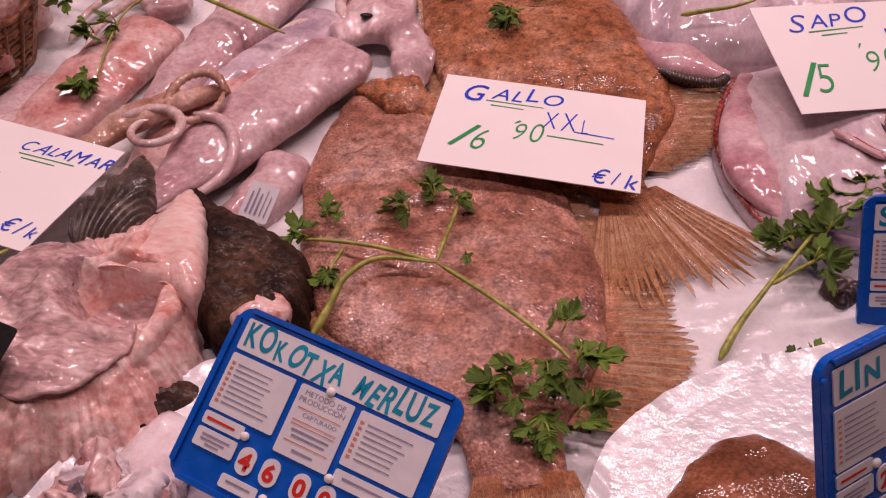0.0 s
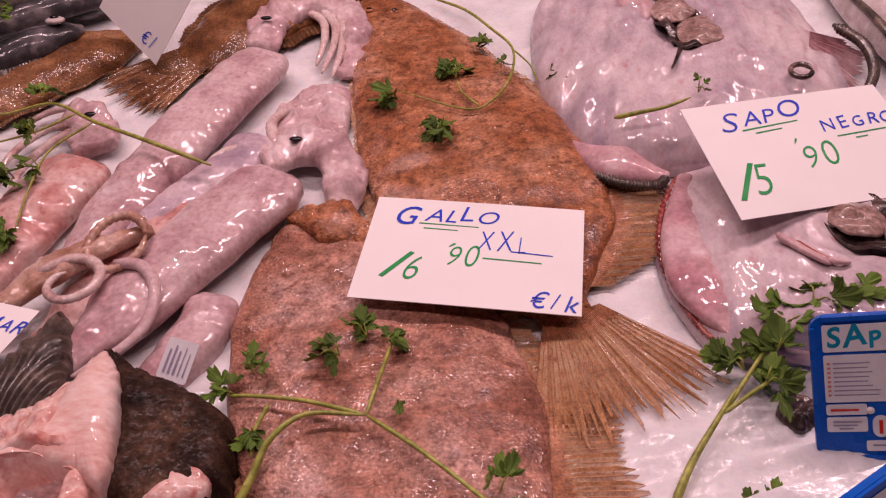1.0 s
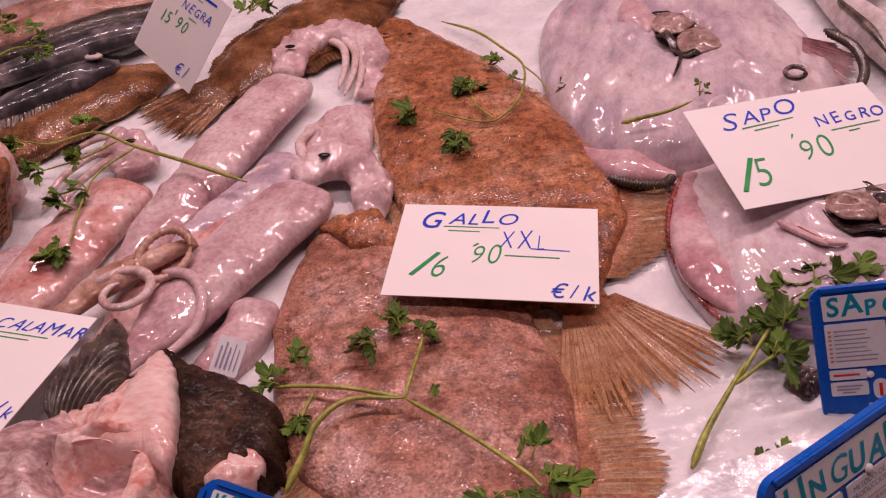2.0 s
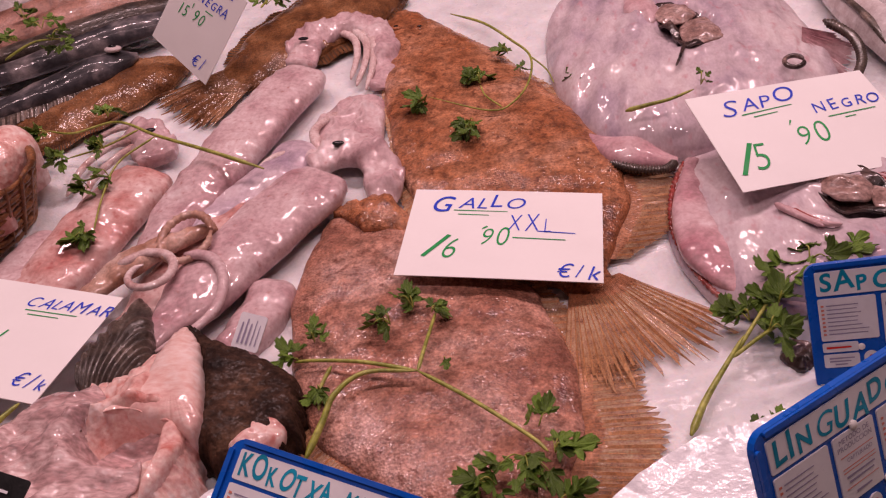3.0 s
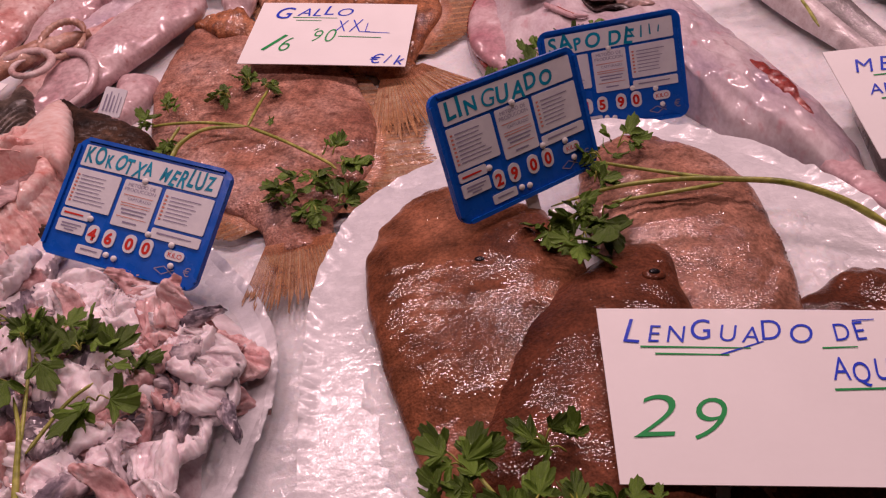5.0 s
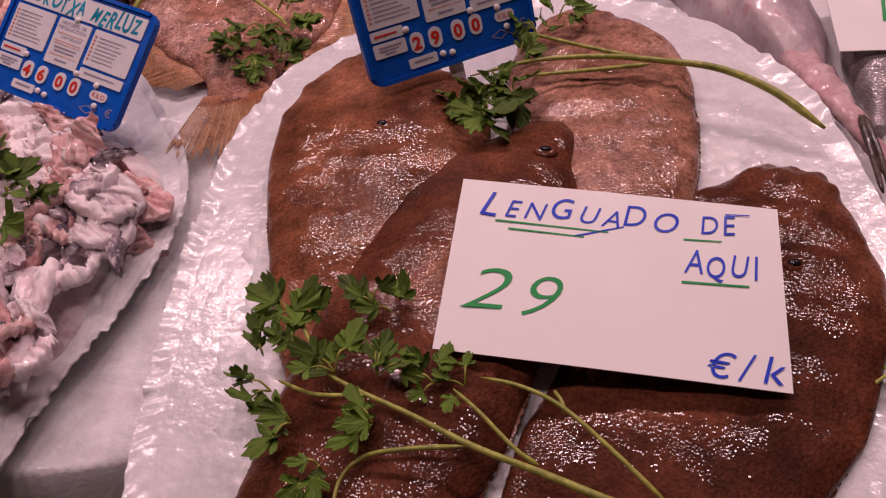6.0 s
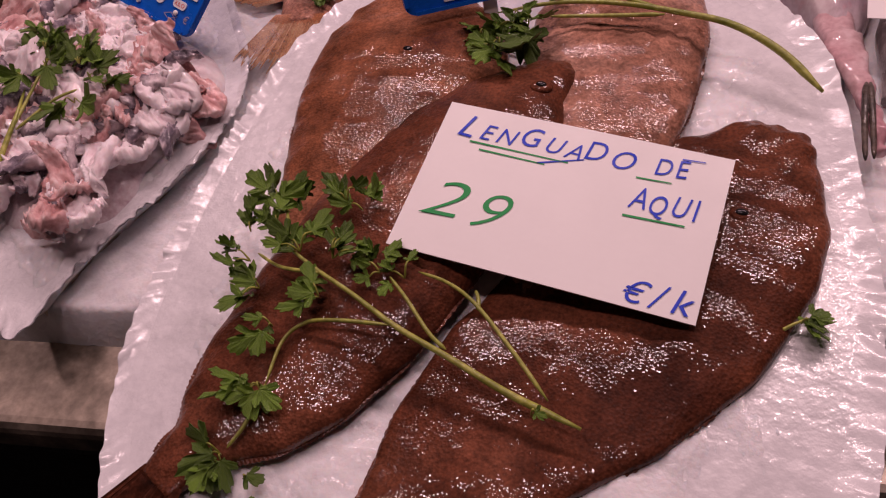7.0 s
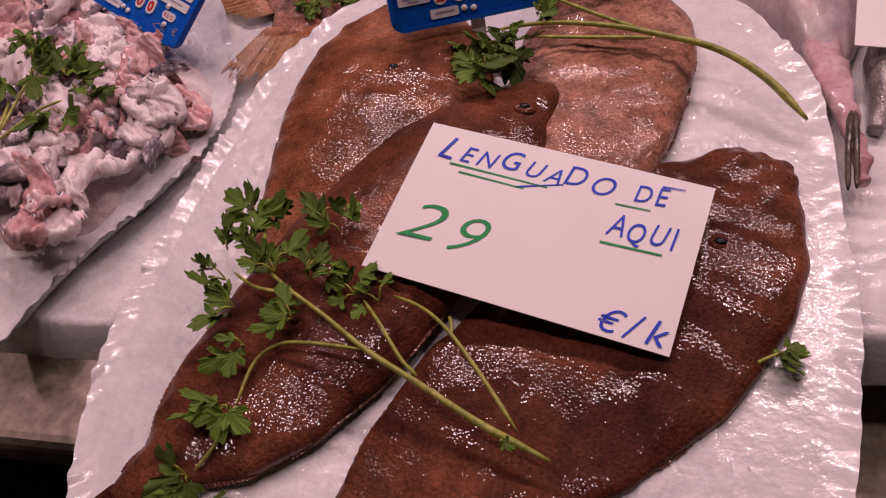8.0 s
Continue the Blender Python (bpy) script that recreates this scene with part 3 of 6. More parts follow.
price_card("white price card with blue and green handwriting, on the soles", (0.245, 0.098, 0.086), (0.396, 0.095, 0.080), (0.236, 0.004, 0.074),
           [("L", 0.025, BI, 0.009, 0.082, -4, 0.8), ("ENGUADO", 0.0175, BI, 0.0215, 0.083, 0, 0.80), ("DE", 0.0160, BI, 0.112, 0.083, 3, 0.72), ("AQUI", 0.0195, BI, 0.105, 0.058, 2, 0.60), ("2", 0.037, GI, 0.0065, 0.026, 0, 1.25), ("9", 0.041, GI, 0.0295, 0.022, -4, 0.9), ("€/k", 0.019, BI, 0.112, 0.004, 0, 0.9)],
           [[(0.0185, 0.079, 0.071, 0.0785, 0.0011), (0.025, 0.0745, 0.060, 0.0740, 0.0011), (0.105, 0.079, 0.122, 0.080, 0.001), (0.104, 0.053, 0.133, 0.0545, 0.0014)], [(0.056, 0.074, 0.078, 0.083, 0.0011), (0.124, 0.0975, 0.135, 0.0985, 0.0009)]])
price_card("white price card with blue handwriting, beside the squid", (-0.381, 0.488, 0.044), (-0.237, 0.460, 0.036), (-0.416, 0.384, 0.040),
           [("CALAMAR", 0.016, BI, 0.075, 0.082, 0, 0.95), ("21", 0.030, GI, 0.055, 0.040, 0, 0.95), ("€/k", 0.016, BI, 0.118, 0.010, 0, 0.95)], [[(0.080, 0.078, 0.125, 0.079, 0.001), (0.085, 0.074, 0.112, 0.0745, 0.001)]])


def blue_tag(label, tl, tr, bl, title, price, stake, smear=(), w=0.110, h=0.083):
    """A blue plastic fish tag: rim, title strip, printed panels, turning digits, pins and a stake."""
    ob = thing("price_tag", label, "price tag", "blue plastic tags")
    ob.matrix_world = frame_of(tl, tr, bl, w, h)
    bm = bmesh.new()
    rounded(bm, w, h, 0.008, -0.0035, 0, w / 2, h / 2)
    part("plate", bm, M_BLUE, ob)
    bm = bmesh.new()
    for x0, y0, x1, y1 in ((0.006, 0, w - 0.006, 0.0026), (0.006, h - 0.0026, w - 0.006, h), (0, 0.006, 0.0026, h - 0.006), (w - 0.0026, 0.006, w, h - 0.006)):
        rounded(bm, x1 - x0, y1 - y0, 0.001, 0.0003, 0.0018, (x0 + x1) / 2, (y0 + y1) / 2, 2)
    part("rim", bm, M_BLUE, ob)

    def panel(x, y, pw, ph, z=0.0009, mat=M_PANEL, name="panel", r=0.001):
        b = bmesh.new()
        rounded(b, pw, ph, r, 0.0002, z, x + pw / 2, y + ph / 2, 3)
        return part(name, b, mat, ob)
    strip_ob = panel(0.006, 0.063, 0.098, 0.015, name="title_strip")
    words(title, 0.0150, M_TEAL_INK, strip_ob, 0.008, 0.0650, 0.0011, 0, 0.15, 0.35, 5, "title", thin=0.0004, wide=min(0.95, 7.8 / len(title)))
    panel(0.006, 0.034, 0.032, 0.027)
    bars(strip_ob, smear, M_TEAL_INK, "smeared_stroke", 0.0011)
    middle = panel(0.041, 0.029, 0.026, 0.032)
    panel(0.070, 0.036, 0.034, 0.025)
    panel(0.070, 0.027, 0.034, 0.007)
    panel(0.006, 0.0265, 0.020, 0.006)
    panel(0.006, 0.0165, 0.020, 0.0085)
    panel(0.025, 0.005, 0.018, 0.006)
    rnd = random.Random(4)
    bars(ob, [(0.0105, 0.0565 - 0.0026 * k, 0.0105 + 0.016 + 0.007 * rnd.random(), 0.0565 - 0.0026 * k, 0.0007) for k in range(8)], M_GREY_PRINT)
    bars(ob, [(0.075, 0.0562 - 0.0026 * k, 0.075 + 0.015 + 0.008 * rnd.random(), 0.0562 - 0.0026 * k, 0.0007) for k in range(7)], M_GREY_PRINT)
    bars(ob, [(0.0075, 0.0565 - 0.0026 * k, 0.0092, 0.0565 - 0.0026 * k, 0.0014) for k in range(8)], M_ORANGE_PRINT, "tick_box")
    bars(ob, [(0.0715, 0.0562 - 0.0026 * k, 0.0732, 0.0562 - 0.0026 * k, 0.0014) for k in range(7)], M_ORANGE_PRINT, "tick_box")
    words("METODO DE", 0.0034, M_GREY_PRINT, middle, 0.0440, 0.0568, 0.0011, 0, 0, 0, 1, "print")
    words("PRODUCCION", 0.0034, M_GREY_PRINT, middle, 0.0425, 0.0535, 0.0011, 0, 0, 0, 1, "print")
    words("CAPTURADO", 0.0027, M_GREY_PRINT, middle, 0.0470, 0.0475, 0.0011, 0, 0, 0, 1, "print")
    bars(ob, [(0.045, 0.0410, 0.063, 0.0410, 0.0011), (0.046, 0.0385, 0.062, 0.0385, 0.0011), (0.049, 0.0325, 0.059, 0.0325, 0.0012)], M_GREY_PRINT)
    bars(ob, [(0.0435, 0.0508, 0.0645, 0.0508, 0.0005), (0.0435, 0.0452, 0.0645, 0.0452, 0.0005), (0.0435, 0.0435, 0.0645, 0.0435, 0.0005), (0.0435, 0.0358, 0.0645, 0.0358, 0.0005)], M_ORANGE_PRINT)
    bars(ob, [(0.008, 0.0295, 0.022, 0.0295, 0.0014)], M_RED)
    bars(ob, [(0.009, 0.0225, 0.023, 0.0225, 0.001), (0.009, 0.0205, 0.021, 0.0205, 0.001), (0.012, 0.0185, 0.019, 0.0185, 0.001), (0.028, 0.0085, 0.040, 0.0085, 0.001), (0.074, 0.031, 0.098, 0.031, 0.001)], M_GREY_PRINT)
    for k, ch in enumerate(price):
        x = 0.0285 + 0.0118 * k + (0.003 if k > 1 else 0)
        bm = bmesh.new()
        rounded(bm, 0.0082, 0.0125, 0.004, 0.0002, 0.0010, x + 0.004, 0.0195)
        wheel = part("digit_wheel", bm, M_PANEL, ob)
        words(ch, 0.0105, M_RED, wheel, x + 0.0012, 0.0157, 0.0012, 0, 0, 0, 1, "digit", thin=0.0004)
    bm = bmesh.new()
    rounded(bm, 0.013, 0.0065, 0.003, 0.0002, 0.001, 0.0905, 0.0195)
    oval = part("unit_oval", bm, M_PANEL, ob)
    words("KILO", 0.0045, M_RED, oval, 0.0858, 0.0179, 0.0012, 0, 0, 0, 1, "print")
    words("€", 0.008, M_GREY_PRINT, ob, 0.099, 0.0085, 0.0005, 0, 0, 0, 1, "print")
    bars(ob, [(0.080, 0.0085, 0.086, 0.0115, 0.0007), (0.080, 0.0085, 0.086, 0.0060, 0.0007), (0.086, 0.0115, 0.093, 0.0075, 0.0007), (0.086, 0.006, 0.093, 0.0105, 0.0007)], M_GREY_PRINT, "fish_mark", 0.0006)
    for kx, ky in ((0.0545, 0.0622), (0.0275, 0.0290), (0.069, 0.0285), (0.0865, 0.0255), (0.0465, 0.0085), (0.0525, 0.0075), (0.0905, 0.0125)):
        ball("pin", (kx, ky, 0.0012), 0.0021, M_KNOB, ob, (1, 1, 0.7))
    bm = bmesh.new()
    rounded(bm, 0.009, stake, 0.001, -0.0048, -0.0034, w / 2, 0.01 - stake / 2)
    part("stake", bm, M_KNOB, ob, "white plastic stake pushed into the ice")
    return ob


blue_tag("blue plastic price tag with teal handwriting, among hake throats", (-0.075, 0.263, 0.099), (0.033, 0.228, 0.089), (-0.094, 0.199, 0.052), "KOKOTXA MERLUZ", "4600", 0.05)
blue_tag("tilted blue plastic price tag with faded handwriting, over the soles", (0.159, 0.220, 0.141), (0.253, 0.289, 0.136), (0.179, 0.190, 0.067), "LINGUADO", "2900", 0.05)
blue_tag("blue plastic price tag with faded handwriting, before the monkfish", (0.240, 0.400, 0.090), (0.346, 0.385, 0.114), (0.253, 0.368, 0.014), "SAPO DE", "1590", 0.04, [(0.068, 0.066, 0.070, 0.076, 0.0016), (0.070, 0.076, 0.075, 0.067, 0.0014), (0.080, 0.066, 0.081, 0.075, 0.0014), (0.087, 0.067, 0.087, 0.075, 0.0013), (0.093, 0.068, 0.094, 0.073, 0.0012)])


# ---- patches: films, heaps, cuts of fish ----
def patch(name, outline, height, mat, parent=None, label="", rings=26, around=150, base=None, power=0.5, lift=0.0, thick=None, rest=bed, seed=0.0, jag=0.0, s0=0.0, s1=1.0):
    """A low body with a smooth closed outline. height(x, y, s) is added to a dome that falls to the rim (s = 1); it rests on rest(x, y)."""
    cx, cy = sum(p[0] for p in outline) / len(outline), sum(p[1] for p in outline) / len(outline)
    loop = list(outline) + [outline[0]]
    ring = []
    k = len(outline)
    ext = [outline[-1]] + list(outline) + [outline[0], outline[1]]
    for i in range(around):
        s = i / around * k
        j, f = int(s), s - int(s)
        a, b, c, d = [np.array(ext[j + q], float) for q in range(4)]
        ring.append(0.5 * (2 * b + (c - a) * f + (2 * a - 5 * b + 4 * c - d) * f * f + (3 * b - 3 * c + d - a) * f ** 3))
    if jag:
        ring = [q + (q - np.array((cx, cy))) * (jag / 0.05) * (wob(q[0], q[1], seed, 120) + 0.6 * wob(q[0], q[1], seed, 330)) for q in ring]
    verts, faces = [], []
    for i in range(rings + 1):
        s = s0 + (s1 - s0) * (i / rings) ** 0.8
        for q in ring:
            x, y = cx + (q[0] - cx) * s, cy + (q[1] - cy) * s
            verts.append((x, y, rest(x, y) + lift + height(x, y, s)))
    for i in range(rings):
        for j in range(around):
            a, b = i * around + j, i * around + (j + 1) % around
            faces.append((a, a + around, b + around, b))
    if thick is None:
        n0 = len(verts)
        for q in ring:
            verts.append((q[0] * 0.97 + cx * 0.03, q[1] * 0.97 + cy * 0.03, (rest(q[0], q[1]) - 0.004) if base is None else base))
        for j in range(around):
            faces.append((rings * around + j, n0 + j, n0 + (j + 1) % around, rings * around + (j + 1) % around))
        faces.append(tuple(n0 + j for j in range(around))[::-1])
    ob = put_mesh(name, verts, faces, mat, parent, label)
    area = sum((ring[i][0] * ring[(i + 1) % around][1] - ring[(i + 1) % around][0] * ring[i][1]) for i in range(around))
    if area < 0:
        ob.data.flip_normals()
    if thick:
        so = ob.modifiers.new("thickness", "SOLIDIFY")
        so.thickness, so.offset, so.use_rim = thick, -1, s0 == 0.0 and s1 == 1.0
    return ob


def dome(h, p=2.4, rough=0.0, sc=40, seed=0.0):
    return lambda x, y, s: h * max(0.0, 1 - s ** p) ** 0.55 + rough * wob(x, y, 0, sc, seed)


def tube(name, pts, r0, r1, mat, parent=None, label="", n=40, m=10, flat=1.0, knobs=0.0):
    verts, faces = [], []
    for i in range(n + 1):
        u = i / n
        c = curve_at(pts, u)
        d = curve_at(pts, min(1, u + 0.01)) - curve_at(pts, max(0, u - 0.01))
        d /= max(np.linalg.norm(d), 1e-9)
        a = np.cross(d, (0, 0, 1.0))
        a /= max(np.linalg.norm(a), 1e-6)
        b = np.cross(a, d)
        r = (r0 + (r1 - r0) * u) * (1 + knobs * math.sin(i * 2.1)) * min(1.0, 0.35 + 8 * min(u, 1 - u))
        for j in range(m):
            t = 2 * math.pi * j / m
            verts.append(tuple(c + a * r * math.cos(t) + b * r * flat * math.sin(t)))
    for i in range(n):
        for j in range(m):
            k = (j + 1) % m
            faces.append((i * m + j, i * m + k, (i + 1) * m + k, (i + 1) * m + j))
    faces += [tuple(reversed(range(m))), tuple(n * m + j for j in range(m))]
    return put_mesh(name, verts, [f for f in faces], mat, parent, label)


def on_bed(pts, rest=bed):
    """(x, y, height over the bed) to world points."""
    return [(x, y, rest(x, y) + h) for x, y, h in pts]


# ---- film sheets and heaps of ice ----
SOLE_FILM = [(0.16, 0.310), (0.21, 0.326), (0.257, 0.337), (0.293, 0.342), (0.342, 0.324), (0.389, 0.293), (0.421, 0.251), (0.437, 0.22), (0.449, 0.175), (0.460, 0.11), (0.470, 0.06), (0.474, 0.005),
             (0.473, -0.04), (0.462, -0.10), (0.43, -0.19), (0.34, -0.22), (0.25, -0.215), (0.18, -0.185), (0.152, -0.145), (0.132, -0.111), (0.117, -0.080), (0.106, -0.045), (0.098, -0.005), (0.090, 0.036), (0.084, 0.085), (0.081, 0.13), (0.080, 0.18), (0.090, 0.228), (0.108, 0.268)]
THROAT_FILM = [(-0.035, 0.275), (0.010, 0.225), (0.038, 0.190), (0.058, 0.150), (0.064, 0.115), (0.063, 0.085), (0.055, 0.044), (0.042, 0.001), (0.035, -0.042), (0.029, -0.08), (-0.02, -0.05), (-0.11, -0.02), (-0.19, 0.05), (-0.19, 0.15), (-0.16, 0.25), (-0.10, 0.305)]


def ruffled(x, y, s):
    e = max(0.0, (s - 0.935) / 0.065)
    a = math.atan2(y - 0.05, x - 0.2 if x > 0.06 else x + 0.06)
    rib = math.sin(a * 95 + 5 * wob(x, y, 0, 25, 1)) * 0.5 + math.sin(a * 41 + 3) * 0.5
    return 0.003 + e * (0.0022 * wob(x, y, 0, 60, 2) + 0.0042 * rib * (0.12 + abs(wob(x, y, 4, 18, 6))) + 0.0018)


def film(label, outline, lift, rest=bed):
    ob = thing("plastic_film", label, "film")
    patch("sheet", outline, ruffled, M_FILM, ob, "", 30, 480, lift=lift, thick=0.0007, s1=0.935, rest=rest)
    patch("ruffled_rim", outline, ruffled, M_FILM, ob, "glossy ruffled rim", 16, 480, lift=lift, thick=0.0007, s0=0.935, rest=rest)
    return ob


film("glossy embossed white film with a ruffled edge under the soles", SOLE_FILM, -0.006, sole_bed)
film("white film with a ruffled edge under the hake throats", THROAT_FILM, 0.010)


def shrink(outline, f):
    cx, cy = sum(p[0] for p in outline) / len(outline), sum(p[1] for p in outline) / len(outline)
    return [(cx + (x - cx) * f, cy + (y - cy) * f) for x, y in outline]


def icy(h):
    return lambda x, y, s: h * max(0, 1 - s ** 6) - 0.006 * s ** 10 + 0.0022 * wob(x, y, 0, 45) + 0.0014 * wob(x, y, 2, 140) + 0.001 * wob(x, y, 5, 300)


tagged(patch("ice_heap", shrink(SOLE_FILM, 0.935), icy(0.004), M_ICE, None, "", 90, 360, lift=-0.005, base=0.0, rest=sole_bed), "low heap of fine crushed ice under the soles", "ice", kind="stuff")
tagged(patch("ice_heap", shrink(THROAT_FILM, 0.90), icy(0.005), M_ICE, None, "", 70, 300, lift=0.0125, base=0.004), "low heap of fine crushed ice under the hake throats", "ice", kind="stuff")
sole_tray = thing("steel_tray", "shallow steel tray under the ice and the soles", "tray")
prism("tray_body", shrink(SOLE_FILM, 0.82), -0.0275, 0.018, M_STEEL, 0.002, sole_tray)
prism("tray_body", shrink(THROAT_FILM, 0.84), -0.010, 0.0055, M_STEEL, 0.002, thing("steel_tray", "shallow steel tray under the hake throats", "tray"))

# ---- squid ----
M_SQUID = material("squid_skin", [(0.3, (0.40, 0.22, 0.24)), (0.48, (0.56, 0.39, 0.40)), (0.7, (0.69, 0.55, 0.55))], 22, 0.45, 1.0, 0.03, 0.14, 260, 0.14, 80, specks=(0.29, 190, (0.38, 0.15, 0.14)), spec=0.2, blotch=0.14, ripple=0.20, ripple_scale=110)
M_SQUID_RED = material("squid_flesh", [(0.3, (0.44, 0.16, 0.14)), (0.48, (0.60, 0.33, 0.30)), (0.7, (0.72, 0.54, 0.51))], 30, 0.45, 1.0, 0.03, 0.12, 260, 0.14, 80, specks=(0.33, 140, (0.40, 0.10, 0.09)), spec=0.2, blotch=0.18, ripple=0.20, ripple_scale=110)
M_SQUID_LILAC = material("squid_lilac", [(0.3, (0.34, 0.25, 0.32)), (0.55, (0.54, 0.42, 0.47)), (0.75, (0.68, 0.56, 0.58))], 30, 0.4, 1.0, 0.05, 0.1, 300, 0.25, 80, spec=0.2, blotch=0.14, ripple=0.20, ripple_scale=110)
M_ARM = material("squid_arm", [(0.3, (0.42, 0.24, 0.22)), (0.5, (0.62, 0.46, 0.44)), (0.72, (0.76, 0.65, 0.63))], 50, 0.45, 1.0, 0.03, 0.15, 500, 0.4, 200, spec=0.2, blotch=0.18, ripple=0.32, ripple_scale=300)
M_AMBER = material("squid_amber", [(0.3, (0.28, 0.13, 0.08)), (0.55, (0.48, 0.29, 0.22)), (0.75, (0.62, 0.47, 0.41))], 40, 0.45, 1.0, 0.03, 0.15, 400, 0.35, 100, spec=0.2, blotch=0.2, ripple=0.32, ripple_scale=300)

SQ_W = [(0, 0.015), (0.03, 0.026), (0.09, 0.032), (0.4, 0.034), (0.75, 0.028), (1, 0.005)]
SQ_T = [(0, 0.003), (0.04, 0.011), (0.12, 0.015), (0.5, 0.016), (0.85, 0.011), (1, 0.003)]
SQ_B = [(0, 0.006), (0.1, 0.010), (0.9, 0.008), (1, 0.002)]


def squid(label, mantle, wf, mat, head=None, arms=(), eye=None, seed=0.0, h=0.012):
    ob = thing("squid", label, "squid", "squid on ice")
    sp = [(x, y, h + dz) for x, y, dz in mantle]
    w = [(u, v * wf) for u, v in SQ_W]
    loft("mantle", sp, w, w, SQ_T, SQ_B, mat, ob, n=100, m=40, power=0.66, rough=0.0030, rough_scale=34, seed=seed, rest=bed)
    if head:
        sp = [(x, y, z) for x, y, z in head]
        loft("head", sp, [(0, 0.016), (0.2, 0.021), (0.45, 0.015), (0.7, 0.018), (1, 0.012)], [(0, 0.018), (0.2, 0.024), (0.5, 0.019), (0.8, 0.018), (1, 0.010)],
             [(0, 0.008), (0.3, 0.013), (0.8, 0.011), (1, 0.004)], [(0, 0.004), (0.5, 0.007), (1, 0.002)], M_SQUID, ob, "pale wet head and arm crown", 70, 26, 0.6, 0.009, 48, seed + 2, rest=bed)
    for k, a in enumerate(arms):
        tube("arm", on_bed(a), 0.0060, 0.0030, M_ARM, ob, n=44, m=11, flat=0.7, knobs=0.05)
    if eye:
        ball("eye", (eye[0], eye[1], bed(eye[0], eye[1]) + eye[2]), 0.0046, M_EYE, ob, (1.3, 0.75, 0.4), "dark smeared eye")
    return ob


squid("long pale pink squid with a glossy wet mantle", [(-0.153, 0.809, 0.004), (-0.190, 0.720, 0.004), (-0.226, 0.613, 0.002), (-0.259, 0.507, 0.0)], 0.95, M_SQUID,
      [(-0.166, 0.823, 0.012), (-0.170, 0.869, 0.014), (-0.138, 0.904, 0.014), (-0.095, 0.892, 0.012), (-0.076, 0.845, 0.010), (-0.074, 0.783, 0.006)],
      [[(-0.132, 0.891, 0.016), (-0.113, 0.871, 0.016), (-0.106, 0.838, 0.014), (-0.110, 0.805, 0.006)], [(-0.116, 0.890, 0.018), (-0.098, 0.860, 0.018), (-0.095, 0.827, 0.014), (-0.102, 0.791, 0.006)],
       [(-0.106, 0.886, 0.018), (-0.090, 0.860, 0.018), (-0.086, 0.821, 0.014), (-0.091, 0.786, 0.004)]], (-0.167, 0.852, 0.031), 1.1)
squid("pale squid with an opened pinkish mantle and a smeared eye", [(-0.103, 0.626, 0.004), (-0.145, 0.560, 0.005), (-0.182, 0.489, 0.004), (-0.213, 0.418, 0.0)], 1.02, M_SQUID,
      [(-0.128, 0.645, 0.012), (-0.101, 0.660, 0.016), (-0.069, 0.653, 0.016), (-0.052, 0.619, 0.012), (-0.056, 0.573, 0.006)],
      [[(-0.067, 0.662, 0.014), (-0.046, 0.636, 0.012), (-0.041, 0.606, 0.010), (-0.048, 0.585, 0.006)], [(-0.122, 0.671, 0.014), (-0.131, 0.703, 0.014), (-0.113, 0.731, 0.012), (-0.081, 0.751, 0.008)],
       [(-0.132, 0.658, 0.016), (-0.156, 0.658, 0.018), (-0.170, 0.650, 0.016), (-0.178, 0.639, 0.012)]], (-0.098, 0.655, 0.030), 3.3)
tagged(patch("squid_skirt", [(-0.135, 0.730), (-0.109, 0.767), (-0.072, 0.769), (-0.063, 0.713), (-0.066, 0.670), (-0.096, 0.665), (-0.133, 0.687)], lambda x, y, s: 0.012 * max(0, 1 - s ** 3) ** 0.5 + 0.006 * (1 - abs(wob(x, y, 0, 45, 3))) ** 4, M_SQUID, None, "", 26, 90),
       "pale loose flap of squid skin on the ice", "squid")
squid("lilac squid half hidden between two pale ones", [(-0.133, 0.687, 0.0), (-0.162, 0.628, 0.001), (-0.196, 0.581, 0.0), (-0.230, 0.539, 0.0)], 0.75, M_SQUID_LILAC, seed=5.5, h=0.006)
squid("pinkish red squid mantle lying under others", [(-0.150, 0.602, 0.0), (-0.179, 0.560, 0.002), (-0.217, 0.505, 0.0), (-0.251, 0.459, 0.0)], 0.95, M_SQUID_RED, seed=8.1, h=0.004)
squid("pale pink squid with reddish stains at its head", [(-0.286, 0.656, 0.0), (-0.309, 0.581, 0.001), (-0.330, 0.505, 0.0), (-0.354, 0.423, 0.0)], 1.05, M_SQUID_RED,
      [(-0.286, 0.667, 0.010), (-0.302, 0.699, 0.012), (-0.324, 0.716, 0.010), (-0.340, 0.716, 0.006)],
      [[(-0.318, 0.705, 0.014), (-0.344, 0.695, 0.012), (-0.364, 0.668, 0.008), (-0.367, 0.630, 0.004)], [(-0.312, 0.694, 0.014), (-0.332, 0.673, 0.012), (-0.346, 0.640, 0.008), (-0.339, 0.608, 0.006)],
       [(-0.308, 0.716, 0.012), (-0.331, 0.733, 0.010), (-0.357, 0.728, 0.008), (-0.377, 0.706, 0.006)]], (-0.301, 0.705, 0.022), 9.7, 0.008)
squid("pale squid mantle along the edge of the squid row", [(-0.347, 0.576, 0.0), (-0.361, 0.505, 0.0), (-0.389, 0.433, 0.0), (-0.411, 0.361, 0.0)], 0.9, M_SQUID, seed=12.4, h=0.004)
squid("pale pink squid end showing beside the megrim", [(-0.130, 0.504, 0.0), (-0.134, 0.469, 0.0), (-0.146, 0.433, 0.0), (-0.162, 0.402, 0.0)], 0.62, M_SQUID, seed=14.4, h=0.001)

